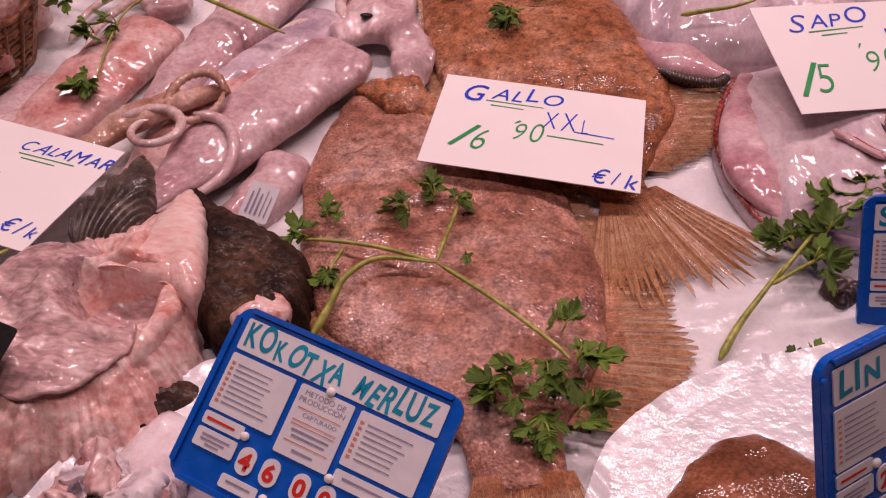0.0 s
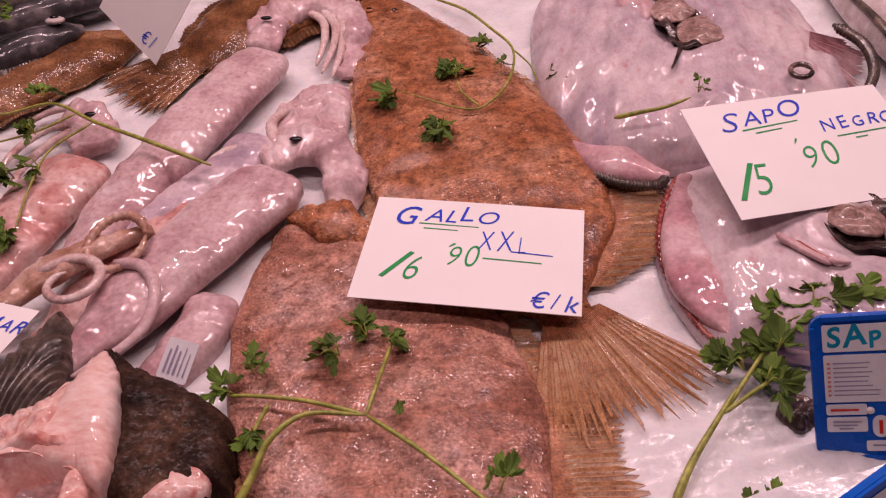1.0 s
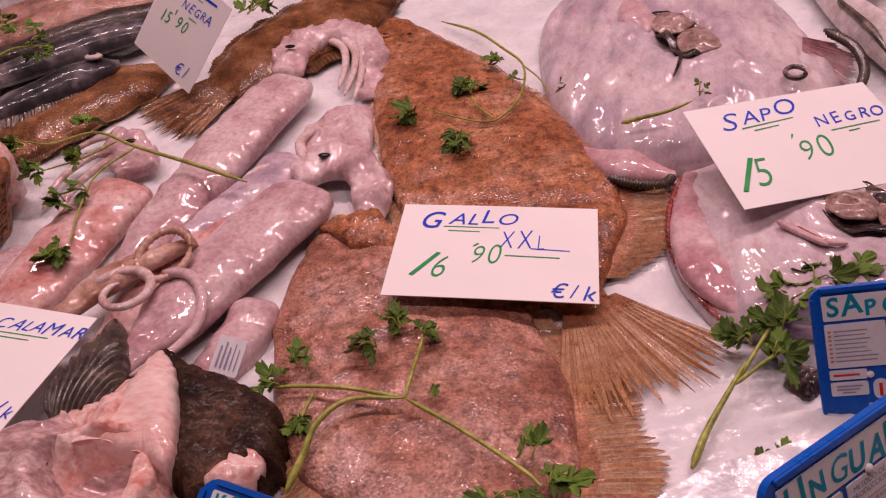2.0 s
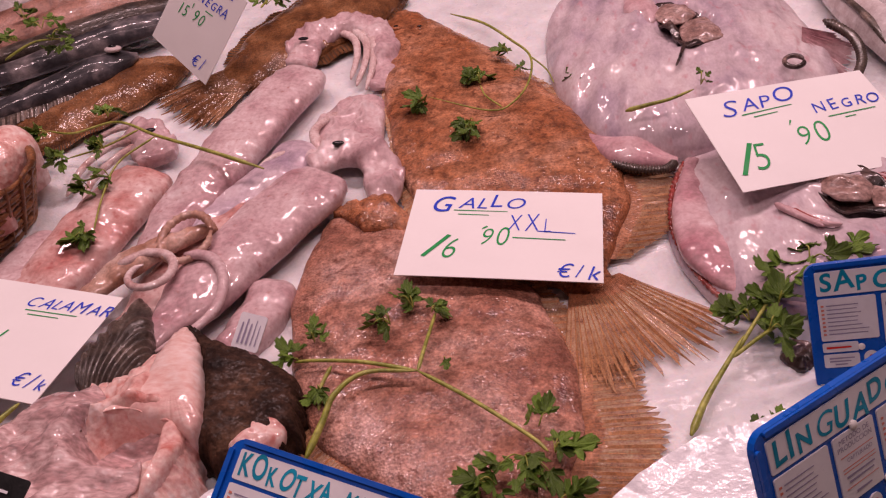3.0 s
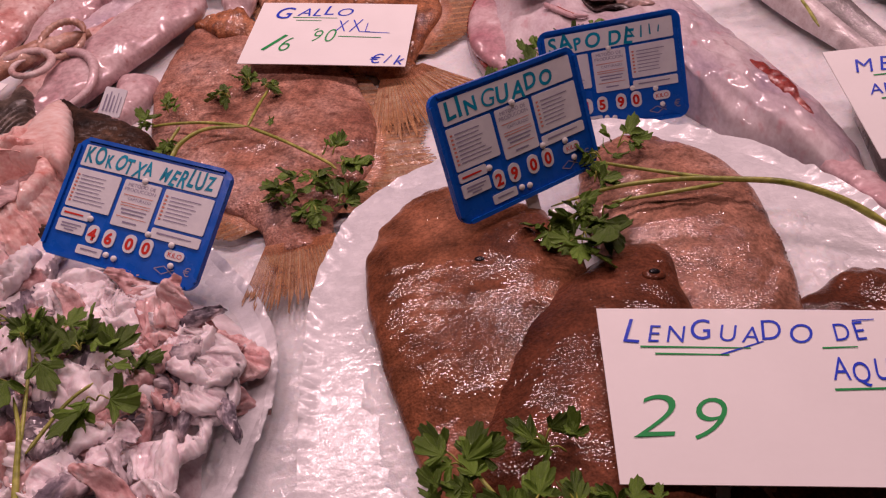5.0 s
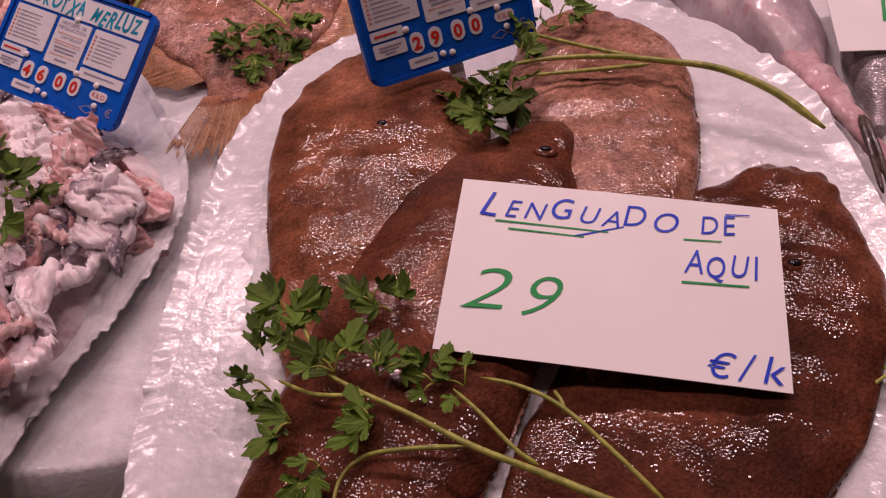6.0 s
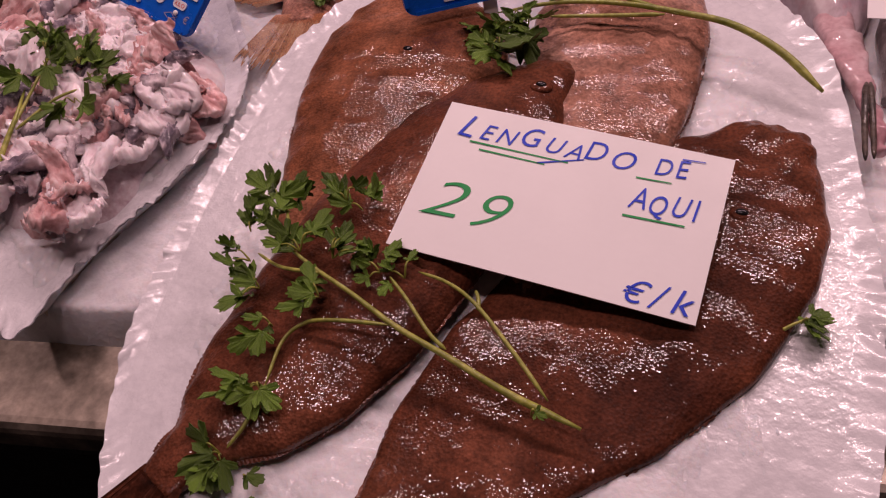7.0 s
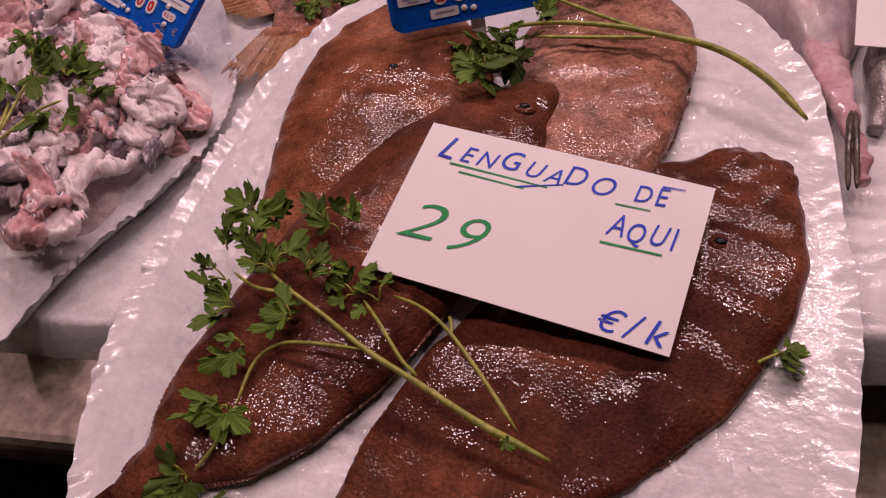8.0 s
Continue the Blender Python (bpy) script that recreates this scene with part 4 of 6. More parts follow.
arms = thing("squid", "small squid with amber crown and curled pale arms", "squid", "squid on ice")
loft("arm_base", [(-0.287, 0.459, 0.020), (-0.257, 0.495, 0.026), (-0.224, 0.525, 0.028), (-0.189, 0.549, 0.026)], [(0, 0.008), (0.4, 0.016), (1, 0.006)], [(0, 0.008), (0.4, 0.014), (1, 0.006)],
     [(0, 0.004), (0.5, 0.010), (1, 0.004)], [(0, 0.004), (1, 0.004)], M_AMBER, arms, "amber translucent arm crown", 40, 20, 0.8, 0.003, 80, 2.0, rest=bed)
ringp = [(-0.206 + 0.021 * math.cos(a), 0.525 + 0.024 * math.sin(a), 0.036 + 0.004 * math.sin(a)) for a in [0.3 + k * 0.52 for k in range(13)]]
tube("arm", on_bed(ringp), 0.0040, 0.0032, M_AMBER, arms, "curled arm with suckers", 70, 10, 0.9, 0.16)
curl = [(-0.227 + (0.026 - 0.0011 * k) * math.cos(a), 0.486 + (0.026 - 0.0011 * k) * math.sin(a), 0.034) for k, a in enumerate([2.6 - q * 0.52 for q in range(14)])]
tube("arm", on_bed([(-0.272, 0.474, 0.026), (-0.257, 0.497, 0.030)] + curl), 0.0050, 0.0026, M_ARM, arms, "pale spiral arm", 90, 10, 0.85, 0.05)
tube("arm", on_bed([(-0.202, 0.507, 0.034), (-0.179, 0.502, 0.034), (-0.162, 0.479, 0.034), (-0.161, 0.451, 0.028), (-0.176, 0.428, 0.024), (-0.198, 0.413, 0.020)]), 0.0052, 0.0034, M_SQUID, arms, "long smooth tentacle", 60, 10, 0.8)

# ---- monkfish ----
M_MONK = material("monkfish_belly", [(0.28, (0.33, 0.25, 0.33)), (0.46, (0.51, 0.41, 0.45)), (0.68, (0.66, 0.56, 0.57))], 16, 0.45, 1.0, 0.03, 0.08, 300, 0.25, 60, specks=(0.30, 90, (0.50, 0.22, 0.25)), spec=0.2, blotch=0.14, stretch=(1.5, 0.8, 1), ripple=0.20, ripple_scale=130)
M_MONK_PINK = material("monkfish_pink", [(0.3, (0.40, 0.18, 0.21)), (0.48, (0.55, 0.34, 0.36)), (0.7, (0.70, 0.55, 0.56))], 18, 0.45, 1.0, 0.03, 0.12, 300, 0.25, 70, spec=0.2, blotch=0.2, ripple=0.20, ripple_scale=130)
M_GILL = material("dark_gill", [(0.3, (0.01, 0.008, 0.008)), (0.55, (0.08, 0.05, 0.045)), (0.72, (0.34, 0.23, 0.20))], 55, 0.25, 0.8, 0.08, 0.2, 400, 0.6, 120)
M_BLOOD = material("blood_red_flesh", [(0.3, (0.14, 0.012, 0.012)), (0.55, (0.30, 0.06, 0.05)), (0.75, (0.52, 0.26, 0.22))], 70, 0.25, 0.8, 0.08, 0.2, 400, 0.5, 150)
M_FIN_DARK = material("dark_fin", [(0.3, (0.03, 0.022, 0.02)), (0.6, (0.10, 0.075, 0.06)), (0.75, (0.24, 0.18, 0.15))], 40, 0.35, 0.6, 0.12, 0.25, 500, 0.5, 200)

M_FIN_LIGHT = material("fin_light_ray", [(0.3, (0.12, 0.085, 0.07)), (0.7, (0.30, 0.23, 0.19))], 60, 0.4, 0.6, 0.1, 0.2, 600, 0.3, 300, spec=0.2)
FIN_RAYS[M_FIN_DARK.name] = (M_FIN_LIGHT, M_FIN_DARK)


def monk_one(x, y, s):
    hole = math.exp(-(((x - 0.238) / 0.026) ** 2 + ((y - 0.774) / 0.034) ** 2) ** 2)
    fold = 0.006 * math.exp(-((x * 0.83 - y * 0.2 - 0.0) / 0.012) ** 2) - 0.005 * math.exp(-(((x - 0.195) * 0.8 + (y - 0.70) * 0.45) / 0.010) ** 2)
    wr = 0.0035 * (1 - abs(wob(x, y, 0, 34, 12))) ** 3 + 0.0022 * wob(x * 2.2 - y, y + x, 0, 60, 8)
    return wr * (1 - s * 0.5) + 0.0022 * math.sin((x * 0.9 - y * 0.33) * 190 + 4 * wob(x, y, 0, 12)) * max(0, min(1, (0.21 - x) / 0.06)) + 0.040 * max(0, 1 - s ** 5) ** 0.5 * (0.72 + 0.28 * math.exp(-((x - 0.25) / 0.09) ** 2)) - 0.016 * hole * (s < 0.95) + fold * (1 - s) + 0.004 * wob(x, y, 0, 22, 3) * (1 - s * 0.6)


monk = thing("monkfish", "large pale monkfish lying belly up with a dark gill opening", "fish", "monkfish")
patch("body", [(0.110, 0.895), (0.104, 0.791), (0.115, 0.723), (0.142, 0.660), (0.183, 0.628), (0.237, 0.620), (0.296, 0.629), (0.344, 0.653), (0.365, 0.706), (0.361, 0.790), (0.333, 0.898), (0.263, 0.977), (0.161, 0.969)], monk_one, M_MONK, monk, "", 60, 220)
patch("gill", [(0.207, 0.807), (0.222, 0.822), (0.241, 0.813), (0.257, 0.785), (0.267, 0.742), (0.246, 0.738), (0.229, 0.736), (0.223, 0.767)],
      lambda x, y, s: 0.0335 + 0.009 * wob(x, y, 0, 60, 4) + 0.004 * s, M_GILL, monk, "dark folded gill opening", 14, 60, thick=0.002)
M_FLAP = material("gill_flap_skin", [(0.3, (0.20, 0.11, 0.09)), (0.55, (0.40, 0.27, 0.24)), (0.75, (0.55, 0.42, 0.39))], 50, 0.35, 1.0, 0.07, 0.2, 400, 0.5, 120, spec=0.2)
patch("gill_blade", [(0.208, 0.807), (0.223, 0.823), (0.242, 0.815), (0.250, 0.790), (0.235, 0.780), (0.221, 0.781)], lambda x, y, s: 0.039 + 0.005 * (1 - s * s) + 0.003 * wob(x, y, 0, 90, 2), M_FLAP, monk, "brown wet gill blade", 10, 44, thick=0.002)
patch("gill_blade", [(0.233, 0.776), (0.257, 0.784), (0.268, 0.745), (0.252, 0.739), (0.232, 0.743)], lambda x, y, s: 0.039 + 0.005 * (1 - s * s) + 0.002 * wob(x, y, 0, 90, 5), M_FLAP, monk, "", 10, 44, thick=0.002)
tube("slit", on_bed([(0.230, 0.738, 0.041), (0.222, 0.714, 0.043), (0.216, 0.699, 0.044)]), 0.0022, 0.001, M_GILL, monk)
tube("vent_ring", on_bed([(0.314 + 0.008 * math.cos(a), 0.681 + 0.009 * math.sin(a), 0.042) for a in [k * 0.7 for k in range(10)]]), 0.0022, 0.0022, M_GILL, monk, "dark ring round the vent")
fan("pectoral_fin", (0.339, 0.744), -15, 0.045, 40, 0.012, M_MONK_PINK, monk, bed, z=0.03, seed=2)
tube("fin_edge", on_bed([(0.368, 0.775, 0.022), (0.383, 0.740, 0.022), (0.381, 0.704, 0.02), (0.365, 0.673, 0.018)]), 0.0042, 0.0036, M_FIN_DARK, monk, "blackish fin edge", 90, 9, 0.9, 0.4)
patch("gill_flap", [(0.184, 0.822), (0.200, 0.800), (0.208, 0.789), (0.217, 0.816), (0.209, 0.848), (0.192, 0.860)], lambda x, y, s: 0.040 + 0.008 * (1 - s * s), M_MONK_PINK, monk, "", 8, 40)
loft("pectoral_lobe", [(0.132, 0.663, 0.006), (0.153, 0.634, 0.010), (0.180, 0.617, 0.010), (0.206, 0.610, 0.006)], [(0, 0.006), (0.5, 0.02), (1, 0.006)], [(0, 0.006), (0.5, 0.018), (1, 0.006)],
     [(0, 0.006), (0.5, 0.014), (1, 0.006)], [(0, 0.004), (1, 0.004)], M_MONK_PINK, monk, "", 34, 20, rest=bed)
tube("lobe_edge", on_bed([(0.148, 0.618, 0.012), (0.170, 0.601, 0.014), (0.193, 0.596, 0.014), (0.204, 0.607, 0.012)]), 0.0042, 0.0036, M_FIN_DARK, monk, "blackish lobe edge", 90, 9, 0.9, 0.4)


def monk_two(x, y, s):
    hole = math.exp(-(((x - 0.326) / 0.032) ** 2 + ((y - 0.508) / 0.020) ** 2) ** 2)
    crease = math.exp(-(((x - 0.245) * 0.55 - (y - 0.50) * 0.1) / 0.008) ** 2) * (1 if y > 0.43 else 0)
    wr = 0.0035 * (1 - abs(wob(x, y, 0, 36, 15))) ** 3 + 0.0022 * wob(x * 2.2 + y, y - x, 0, 60, 9)
    return wr * (1 - s * 0.5) + 0.034 * max(0, 1 - s ** 2.6) ** 0.6 - 0.012 * hole - 0.004 * crease * (1 - s) + 0.004 * wob(x, y, 0, 26, 7) * (1 - s * 0.6)


monk = thing("monkfish", "pale monkfish with pink sides, a cut gill and a red wound", "fish", "monkfish")
patch("body", [(0.213, 0.617), (0.191, 0.569), (0.186, 0.523), (0.195, 0.474), (0.215, 0.438), (0.257, 0.431), (0.319, 0.413), (0.366, 0.353), (0.385, 0.309), (0.411, 0.282), (0.437, 0.248), (0.454, 0.252),
               (0.460, 0.302), (0.449, 0.361), (0.437, 0.411), (0.420, 0.466), (0.400, 0.526), (0.376, 0.602), (0.286, 0.635)], monk_two, M_MONK, monk, "", 60, 240)
loft("side_fold", [(0.216, 0.604, 0.012), (0.203, 0.548, 0.016), (0.206, 0.492, 0.016), (0.233, 0.447, 0.012), (0.268, 0.431, 0.006)], [(0, 0.006), (0.5, 0.022), (1, 0.006)], [(0, 0.006), (0.5, 0.017), (1, 0.006)],
     [(0, 0.004), (0.5, 0.007), (1, 0.004)], [(0, 0.008), (1, 0.006)], M_MONK_PINK, monk, "pink belly fold", 50, 24, 0.8, 0.002, 50, 3.0, rest=bed)
patch("gill", [(0.289, 0.530), (0.308, 0.542), (0.331, 0.542), (0.343, 0.507), (0.357, 0.483), (0.333, 0.481), (0.304, 0.500)], lambda x, y, s: 0.029 + 0.008 * wob(x, y, 0, 60, 9) + 0.003 * s, M_GILL, monk, "dark folded gill opening", 12, 56, thick=0.002)
patch("gill_blade", [(0.293, 0.528), (0.309, 0.538), (0.325, 0.528), (0.326, 0.510), (0.316, 0.502), (0.299, 0.508)], lambda x, y, s: 0.034 + 0.005 * (1 - s * s) + 0.003 * wob(x, y, 0, 90, 2), M_FLAP, monk, "brown wet gill blade", 10, 44, thick=0.002)
patch("gill_blade", [(0.328, 0.518), (0.341, 0.508), (0.354, 0.487), (0.336, 0.484), (0.322, 0.496)], lambda x, y, s: 0.034 + 0.005 * (1 - s * s) + 0.002 * wob(x, y, 0, 90, 5), M_FLAP, monk, "", 10, 44, thick=0.002)
tube("belly_rim", on_bed([(0.211, 0.611, 0.008), (0.195, 0.569, 0.009), (0.189, 0.523, 0.010), (0.198, 0.476, 0.009), (0.217, 0.442, 0.008), (0.257, 0.433, 0.008)]), 0.0028, 0.0022, M_BLOOD, monk, "thin dark red rim", 120, 8, 0.8, 0.3)
for k in range(4):
    tube("fin_ray", on_bed([(0.258 + 0.004 * k, 0.512 - 0.004 * k, 0.034), (0.268 + 0.005 * k, 0.494 - 0.004 * k, 0.036), (0.282 + 0.004 * k, 0.478, 0.036)]), 0.0028, 0.0016, M_BLOOD if k == 2 else M_MONK_PINK, monk, n=20, m=8)
for k in range(5):
    tube("fin_ray", on_bed([(0.318 + 0.005 * k, 0.540 - 0.002 * k, 0.028), (0.331 + 0.004 * k, 0.534, 0.030), (0.345 + 0.002 * k, 0.520, 0.030)]), 0.0026, 0.0014, M_BLOOD if k % 2 else M_MONK_PINK, monk, n=20, m=8)
loft("wound", [(0.404, 0.389, 0.029), (0.416, 0.363, 0.028), (0.426, 0.326, 0.025), (0.437, 0.290, 0.015)], [(0, 0.002), (0.4, 0.007), (1, 0.002)], [(0, 0.002), (0.5, 0.006), (1, 0.002)], [(0, 0.001), (0.5, 0.003), (1, 0.001)],
     [(0, 0.003), (1, 0.003)], M_BLOOD, monk, "dark red torn wound", 50, 16, 0.8, 0.0022, 90, 1.0, rest=bed)
loft("tail", [(0.424, 0.306, 0.002), (0.441, 0.247, 0.010), (0.452, 0.202, 0.014), (0.463, 0.162, 0.014), (0.467, 0.142, 0.012)], [(0, 0.010), (0.3, 0.011), (0.6, 0.006), (1, 0.003)], [(0, 0.010), (0.3, 0.011), (0.6, 0.005), (1, 0.003)],
     [(0, 0.008), (0.4, 0.005), (1, 0.003)], [(0, 0.006), (1, 0.003)], M_MONK_PINK, monk, "thin reddish tail", 46, 16, 0.8, 0.003, 130, 4.0, rest=bed)
for k in range(2):
    tube("tail_ray", on_bed([(0.456 + 0.002 * k, 0.19, 0.020), (0.457 + 0.004 * k, 0.16, 0.018), (0.460 + 0.004 * k, 0.136 + 0.002 * k, 0.012)]), 0.0022, 0.0014, M_FIN_DARK, monk, n=16, m=8)
tube("blood_streak", on_bed([(0.297, 0.296, 0.012), (0.301, 0.286, 0.016), (0.300, 0.277, 0.018), (0.304, 0.266, 0.0195)], sole_bed), 0.0020, 0.0012, M_BLOOD, bpy.data.objects["sole.001"], "thin streak of dark red blood", 30, 8, 0.5, 0.2)
tagged(patch("fish_scrap", [(0.237, 0.398), (0.247, 0.409), (0.259, 0.403), (0.255, 0.385), (0.244, 0.381)], dome(0.004, 2, 0.004, 160), M_GILL, None, "", 14, 80, jag=0.007), "small black scrap of fin on the ice", "fish scrap")

# ---- hake at the side ----
M_HAKE = material("hake_skin", [(0.3, (0.14, 0.12, 0.12)), (0.5, (0.30, 0.27, 0.27)), (0.72, (0.55, 0.50, 0.50))], 12, 0.28, 0.8, 0.09, 0.1, 500, 0.3, 100, 0.4, 700, metal=0.15)
M_HAKE_BELLY = material("hake_belly", [(0.3, (0.48, 0.42, 0.42)), (0.7, (0.70, 0.62, 0.61))], 18, 0.28, 0.8, 0.09, 0.08, 400, 0.3, 90, 0.3, 700)
FISH_W = [(0, 0.006), (0.08, 0.024), (0.25, 0.036), (0.6, 0.032), (0.88, 0.012), (1, 0.008)]
FISH_T = [(0, 0.006), (0.1, 0.022), (0.3, 0.034), (0.7, 0.026), (1, 0.008)]


def round_fish(name, label, spine, f, mat, fin=None, seed=0.0, belly=None, eye=None, tail=None):
    ob = thing(name, label, "fish", "round fish")
    w = [(u, v * f) for u, v in FISH_W]
    loft("body", spine, w, w, [(u, v * f) for u, v in FISH_T], [(0, 0.004), (0.5, 0.010), (1, 0.004)], mat, ob, n=70, m=30, power=0.9, rough=0.001, rough_scale=40, seed=seed, rest=bed)
    if belly:
        off = [(x - 0.016 * f, y - 0.004, z) for x, y, z in spine]
        loft("belly", off, [(u, v * 0.75) for u, v in w], [(u, v * 0.72) for u, v in w], [(u, v * 0.80 * f) for u, v in FISH_T], [(0, 0.004), (1, 0.004)], belly, ob, n=60, m=26, power=0.9, rest=bed)
    if fin:
        fringe("dorsal_fin", spine, [(u, v * 0.9) for u, v in w], [(0, 0.004), (0.5, 0.016), (1, 0.006)], fin, M_FIN_DARK, ob, bed, 0.3, 0.8, 60, z0=0.012)
    if tail:
        fan("tail_fin", tail[0], tail[1], 0.05, 26, 0.008, M_FIN_DARK, ob, bed, z=0.012, seed=seed)
    if eye:
        eye_of(ob, eye[0], eye[1], bed(eye[0], eye[1]) + eye[2], 0.006, M_HAKE_BELLY)
    return ob


round_fish("hake", "silver grey hake with a pale belly", [(0.408, 0.940, 0.012), (0.428, 0.805, 0.012), (0.455, 0.662, 0.012), (0.492, 0.500, 0.010), (0.540, 0.361, 0.006)], 1.0, M_HAKE, None, 3.0, M_HAKE_BELLY)
round_fish("hake", "dark backed grey hake lying beside another", [(0.481, 0.959, 0.016), (0.507, 0.805, 0.016), (0.536, 0.641, 0.016), (0.569, 0.500, 0.012), (0.606, 0.361, 0.008)], 1.05, M_HAKE, 1, 6.0)
round_fish("hake", "grey hake at the rim of the counter", [(0.559, 0.987, 0.012), (0.589, 0.824, 0.012), (0.617, 0.660, 0.012), (0.645, 0.499, 0.010), (0.672, 0.400, 0.006)], 1.0, M_HAKE, 1, 9.0)
loft("fin", [(0.389, 0.807, 0.03), (0.399, 0.755, 0.03), (0.412, 0.704, 0.02)], [(0, 0.002), (1, 0.005)], [(0, 0.002), (1, 0.005)], [(0, 0.003), (1, 0.003)], [(0, 0.002), (1, 0.002)], M_FIN_DARK,
     thing("fish_fin", "dark slender fin of a fish beside the monkfish", "fish fin"), n=20, m=12, rest=bed)
round_fish("hake", "grey hake tail end hanging towards the counter front", [(0.492, 0.361, 0.008), (0.487, 0.302, 0.008), (0.478, 0.243, 0.006), (0.472, 0.194, 0.004)], 0.55, M_HAKE, None, 12.0)

# ---- brown and dark fish at the back ----
M_BROWN = material("brown_flatfish", [(0.3, (0.07, 0.026, 0.011)), (0.5, (0.20, 0.085, 0.034)), (0.72, (0.36, 0.19, 0.095))], 24, 0.5, 0.9, 0.12, 0.3, 500, 0.35, 110, 0.8, 420, spec=0.1, ripple=0.7, ripple_scale=110)
M_BLACK_FISH = material("blue_black_fish", [(0.3, (0.012, 0.012, 0.015)), (0.5, (0.06, 0.055, 0.062)), (0.7, (0.30, 0.26, 0.26))], 30, 0.4, 0.9, 0.08, 0.1, 500, 0.2, 90, spec=0.15)
M_RED_FISH = material("rosy_fish", [(0.3, (0.22, 0.10, 0.07)), (0.55, (0.42, 0.22, 0.17)), (0.75, (0.55, 0.36, 0.32))], 22, 0.3, 0.8, 0.1, 0.15, 500, 0.3, 90, 0.5, 700)
FIN_RAYS[M_BROWN.name] = (M_FIN_DARK, M_BROWN)
flatfish("brown_turbot", "brown flatfish with a rough wet skin", [(-0.312, 0.865, 0.006), (-0.363, 0.810, 0.008), (-0.429, 0.745, 0.006), (-0.510, 0.675, 0.002)],
         [(0, 0.012), (0.2, 0.034), (0.6, 0.038), (1, 0.03)], [(0, 0.015), (0.2, 0.05), (0.6, 0.062), (1, 0.04)], GALLO_H, M_BROWN, M_BROWN, [(0, 0.004), (1, 0.012)], [(0, 0.004), (1, 0.012)], None, [], seed=3.1)
flatfish("brown_turbot", "brown flatfish with ridged fins, its tail on the ice", [(-0.069, 1.025, 0.006), (-0.140, 0.950, 0.008), (-0.200, 0.879, 0.008), (-0.248, 0.814, 0.004)],
         [(0, 0.02), (0.3, 0.06), (0.6, 0.05), (1, 0.028)], [(0, 0.02), (0.3, 0.07), (0.6, 0.06), (1, 0.028)], GALLO_H, M_BROWN, M_BROWN, [(0, 0.01), (0.5, 0.022), (1, 0.01)], [(0, 0.01), (0.5, 0.022), (1, 0.01)],
         ((-0.242, 0.822), 232, 0.085, 18, 0.028), [], seed=6.4)
round_fish("black_fish", "slim blue black fish with a shiny back", [(-0.365, 0.852, 0.024), (-0.406, 0.811, 0.024), (-0.463, 0.768, 0.022), (-0.557, 0.708, 0.016)], 0.55, M_BLACK_FISH, 1, 4.0, M_HAKE, (-0.382, 0.834, 0.046))
for k, (ox, oy, mt, lb, sc) in enumerate(((-0.02, 0.055, M_BLACK_FISH, "slim dark fish in a row", 0.5), (-0.035, 0.10, M_FIN_DARK, "slim brownish black fish in a row", 0.52), (-0.075, 0.125, M_RED_FISH, "rosy brown fish in a row", 0.7),
                                          (-0.10, 0.165, M_RED_FISH, "rosy fish with a silvery side in a row", 0.75), (-0.110, 0.215, M_HAKE, "silver grey fish in a row", 0.7), (-0.06, 0.15, M_HAKE, "small grey fish in a row", 0.5))):
    round_fish("small_fish", lb, [(-0.277 + ox, 0.92 + oy * 0.75, 0.02), (-0.382 + ox, 0.855 + oy * 0.8, 0.024), (-0.486 + ox, 0.79 + oy * 0.9, 0.02), (-0.602 + ox, 0.72 + oy, 0.016)], sc, mt, 1 if k % 2 else -1, 5.0 + k, (M_HAKE, M_FIN_DARK, M_HAKE_BELLY, M_HAKE_BELLY, M_HAKE_BELLY, M_RED_FISH)[k])

# ---- cut fish at the side ----
M_MEAT = material("pink_fish_flesh", [(0.28, (0.56, 0.24, 0.20)), (0.46, (0.72, 0.44, 0.39)), (0.7, (0.78, 0.58, 0.53))], 22, 0.45, 0.9, 0.09, 0.2, 250, 0.9, 130, specks=(0.32, 90, (0.50, 0.12, 0.09)), spec=0.2, blotch=0.22, ripple=0.25, ripple_scale=240)
M_MUSCLE = material("pale_muscle", [(0.28, (0.66, 0.38, 0.34)), (0.46, (0.77, 0.53, 0.48)), (0.7, (0.82, 0.64, 0.59))], 30, 0.45, 0.8, 0.06, 0.12, 300, 0.4, 120, specks=(0.29, 60, (0.55, 0.16, 0.12)), spec=0.2, blotch=0.16, ripple=0.25, ripple_scale=200, stretch=(0.6, 1.3, 1))
M_MEMBRANE = material("grey_membrane", [(0.3, (0.36, 0.20, 0.20)), (0.52, (0.54, 0.36, 0.35)), (0.75, (0.68, 0.52, 0.50))], 40, 0.4, 1.0, 0.08, 0.2, 300, 0.5, 70, stretch=(0.5, 1.4, 1), spec=0.2, blotch=0.35, ripple=0.28, ripple_scale=220)
M_SKIN = material("black_brown_skin", [(0.3, (0.018, 0.010, 0.008)), (0.55, (0.055, 0.030, 0.02)), (0.75, (0.14, 0.08, 0.05))], 30, 0.6, 0.18, 0.2, 0.35, 420, 0.6, 140, 0.6, 420, spec=0.06, blotch=0.5)


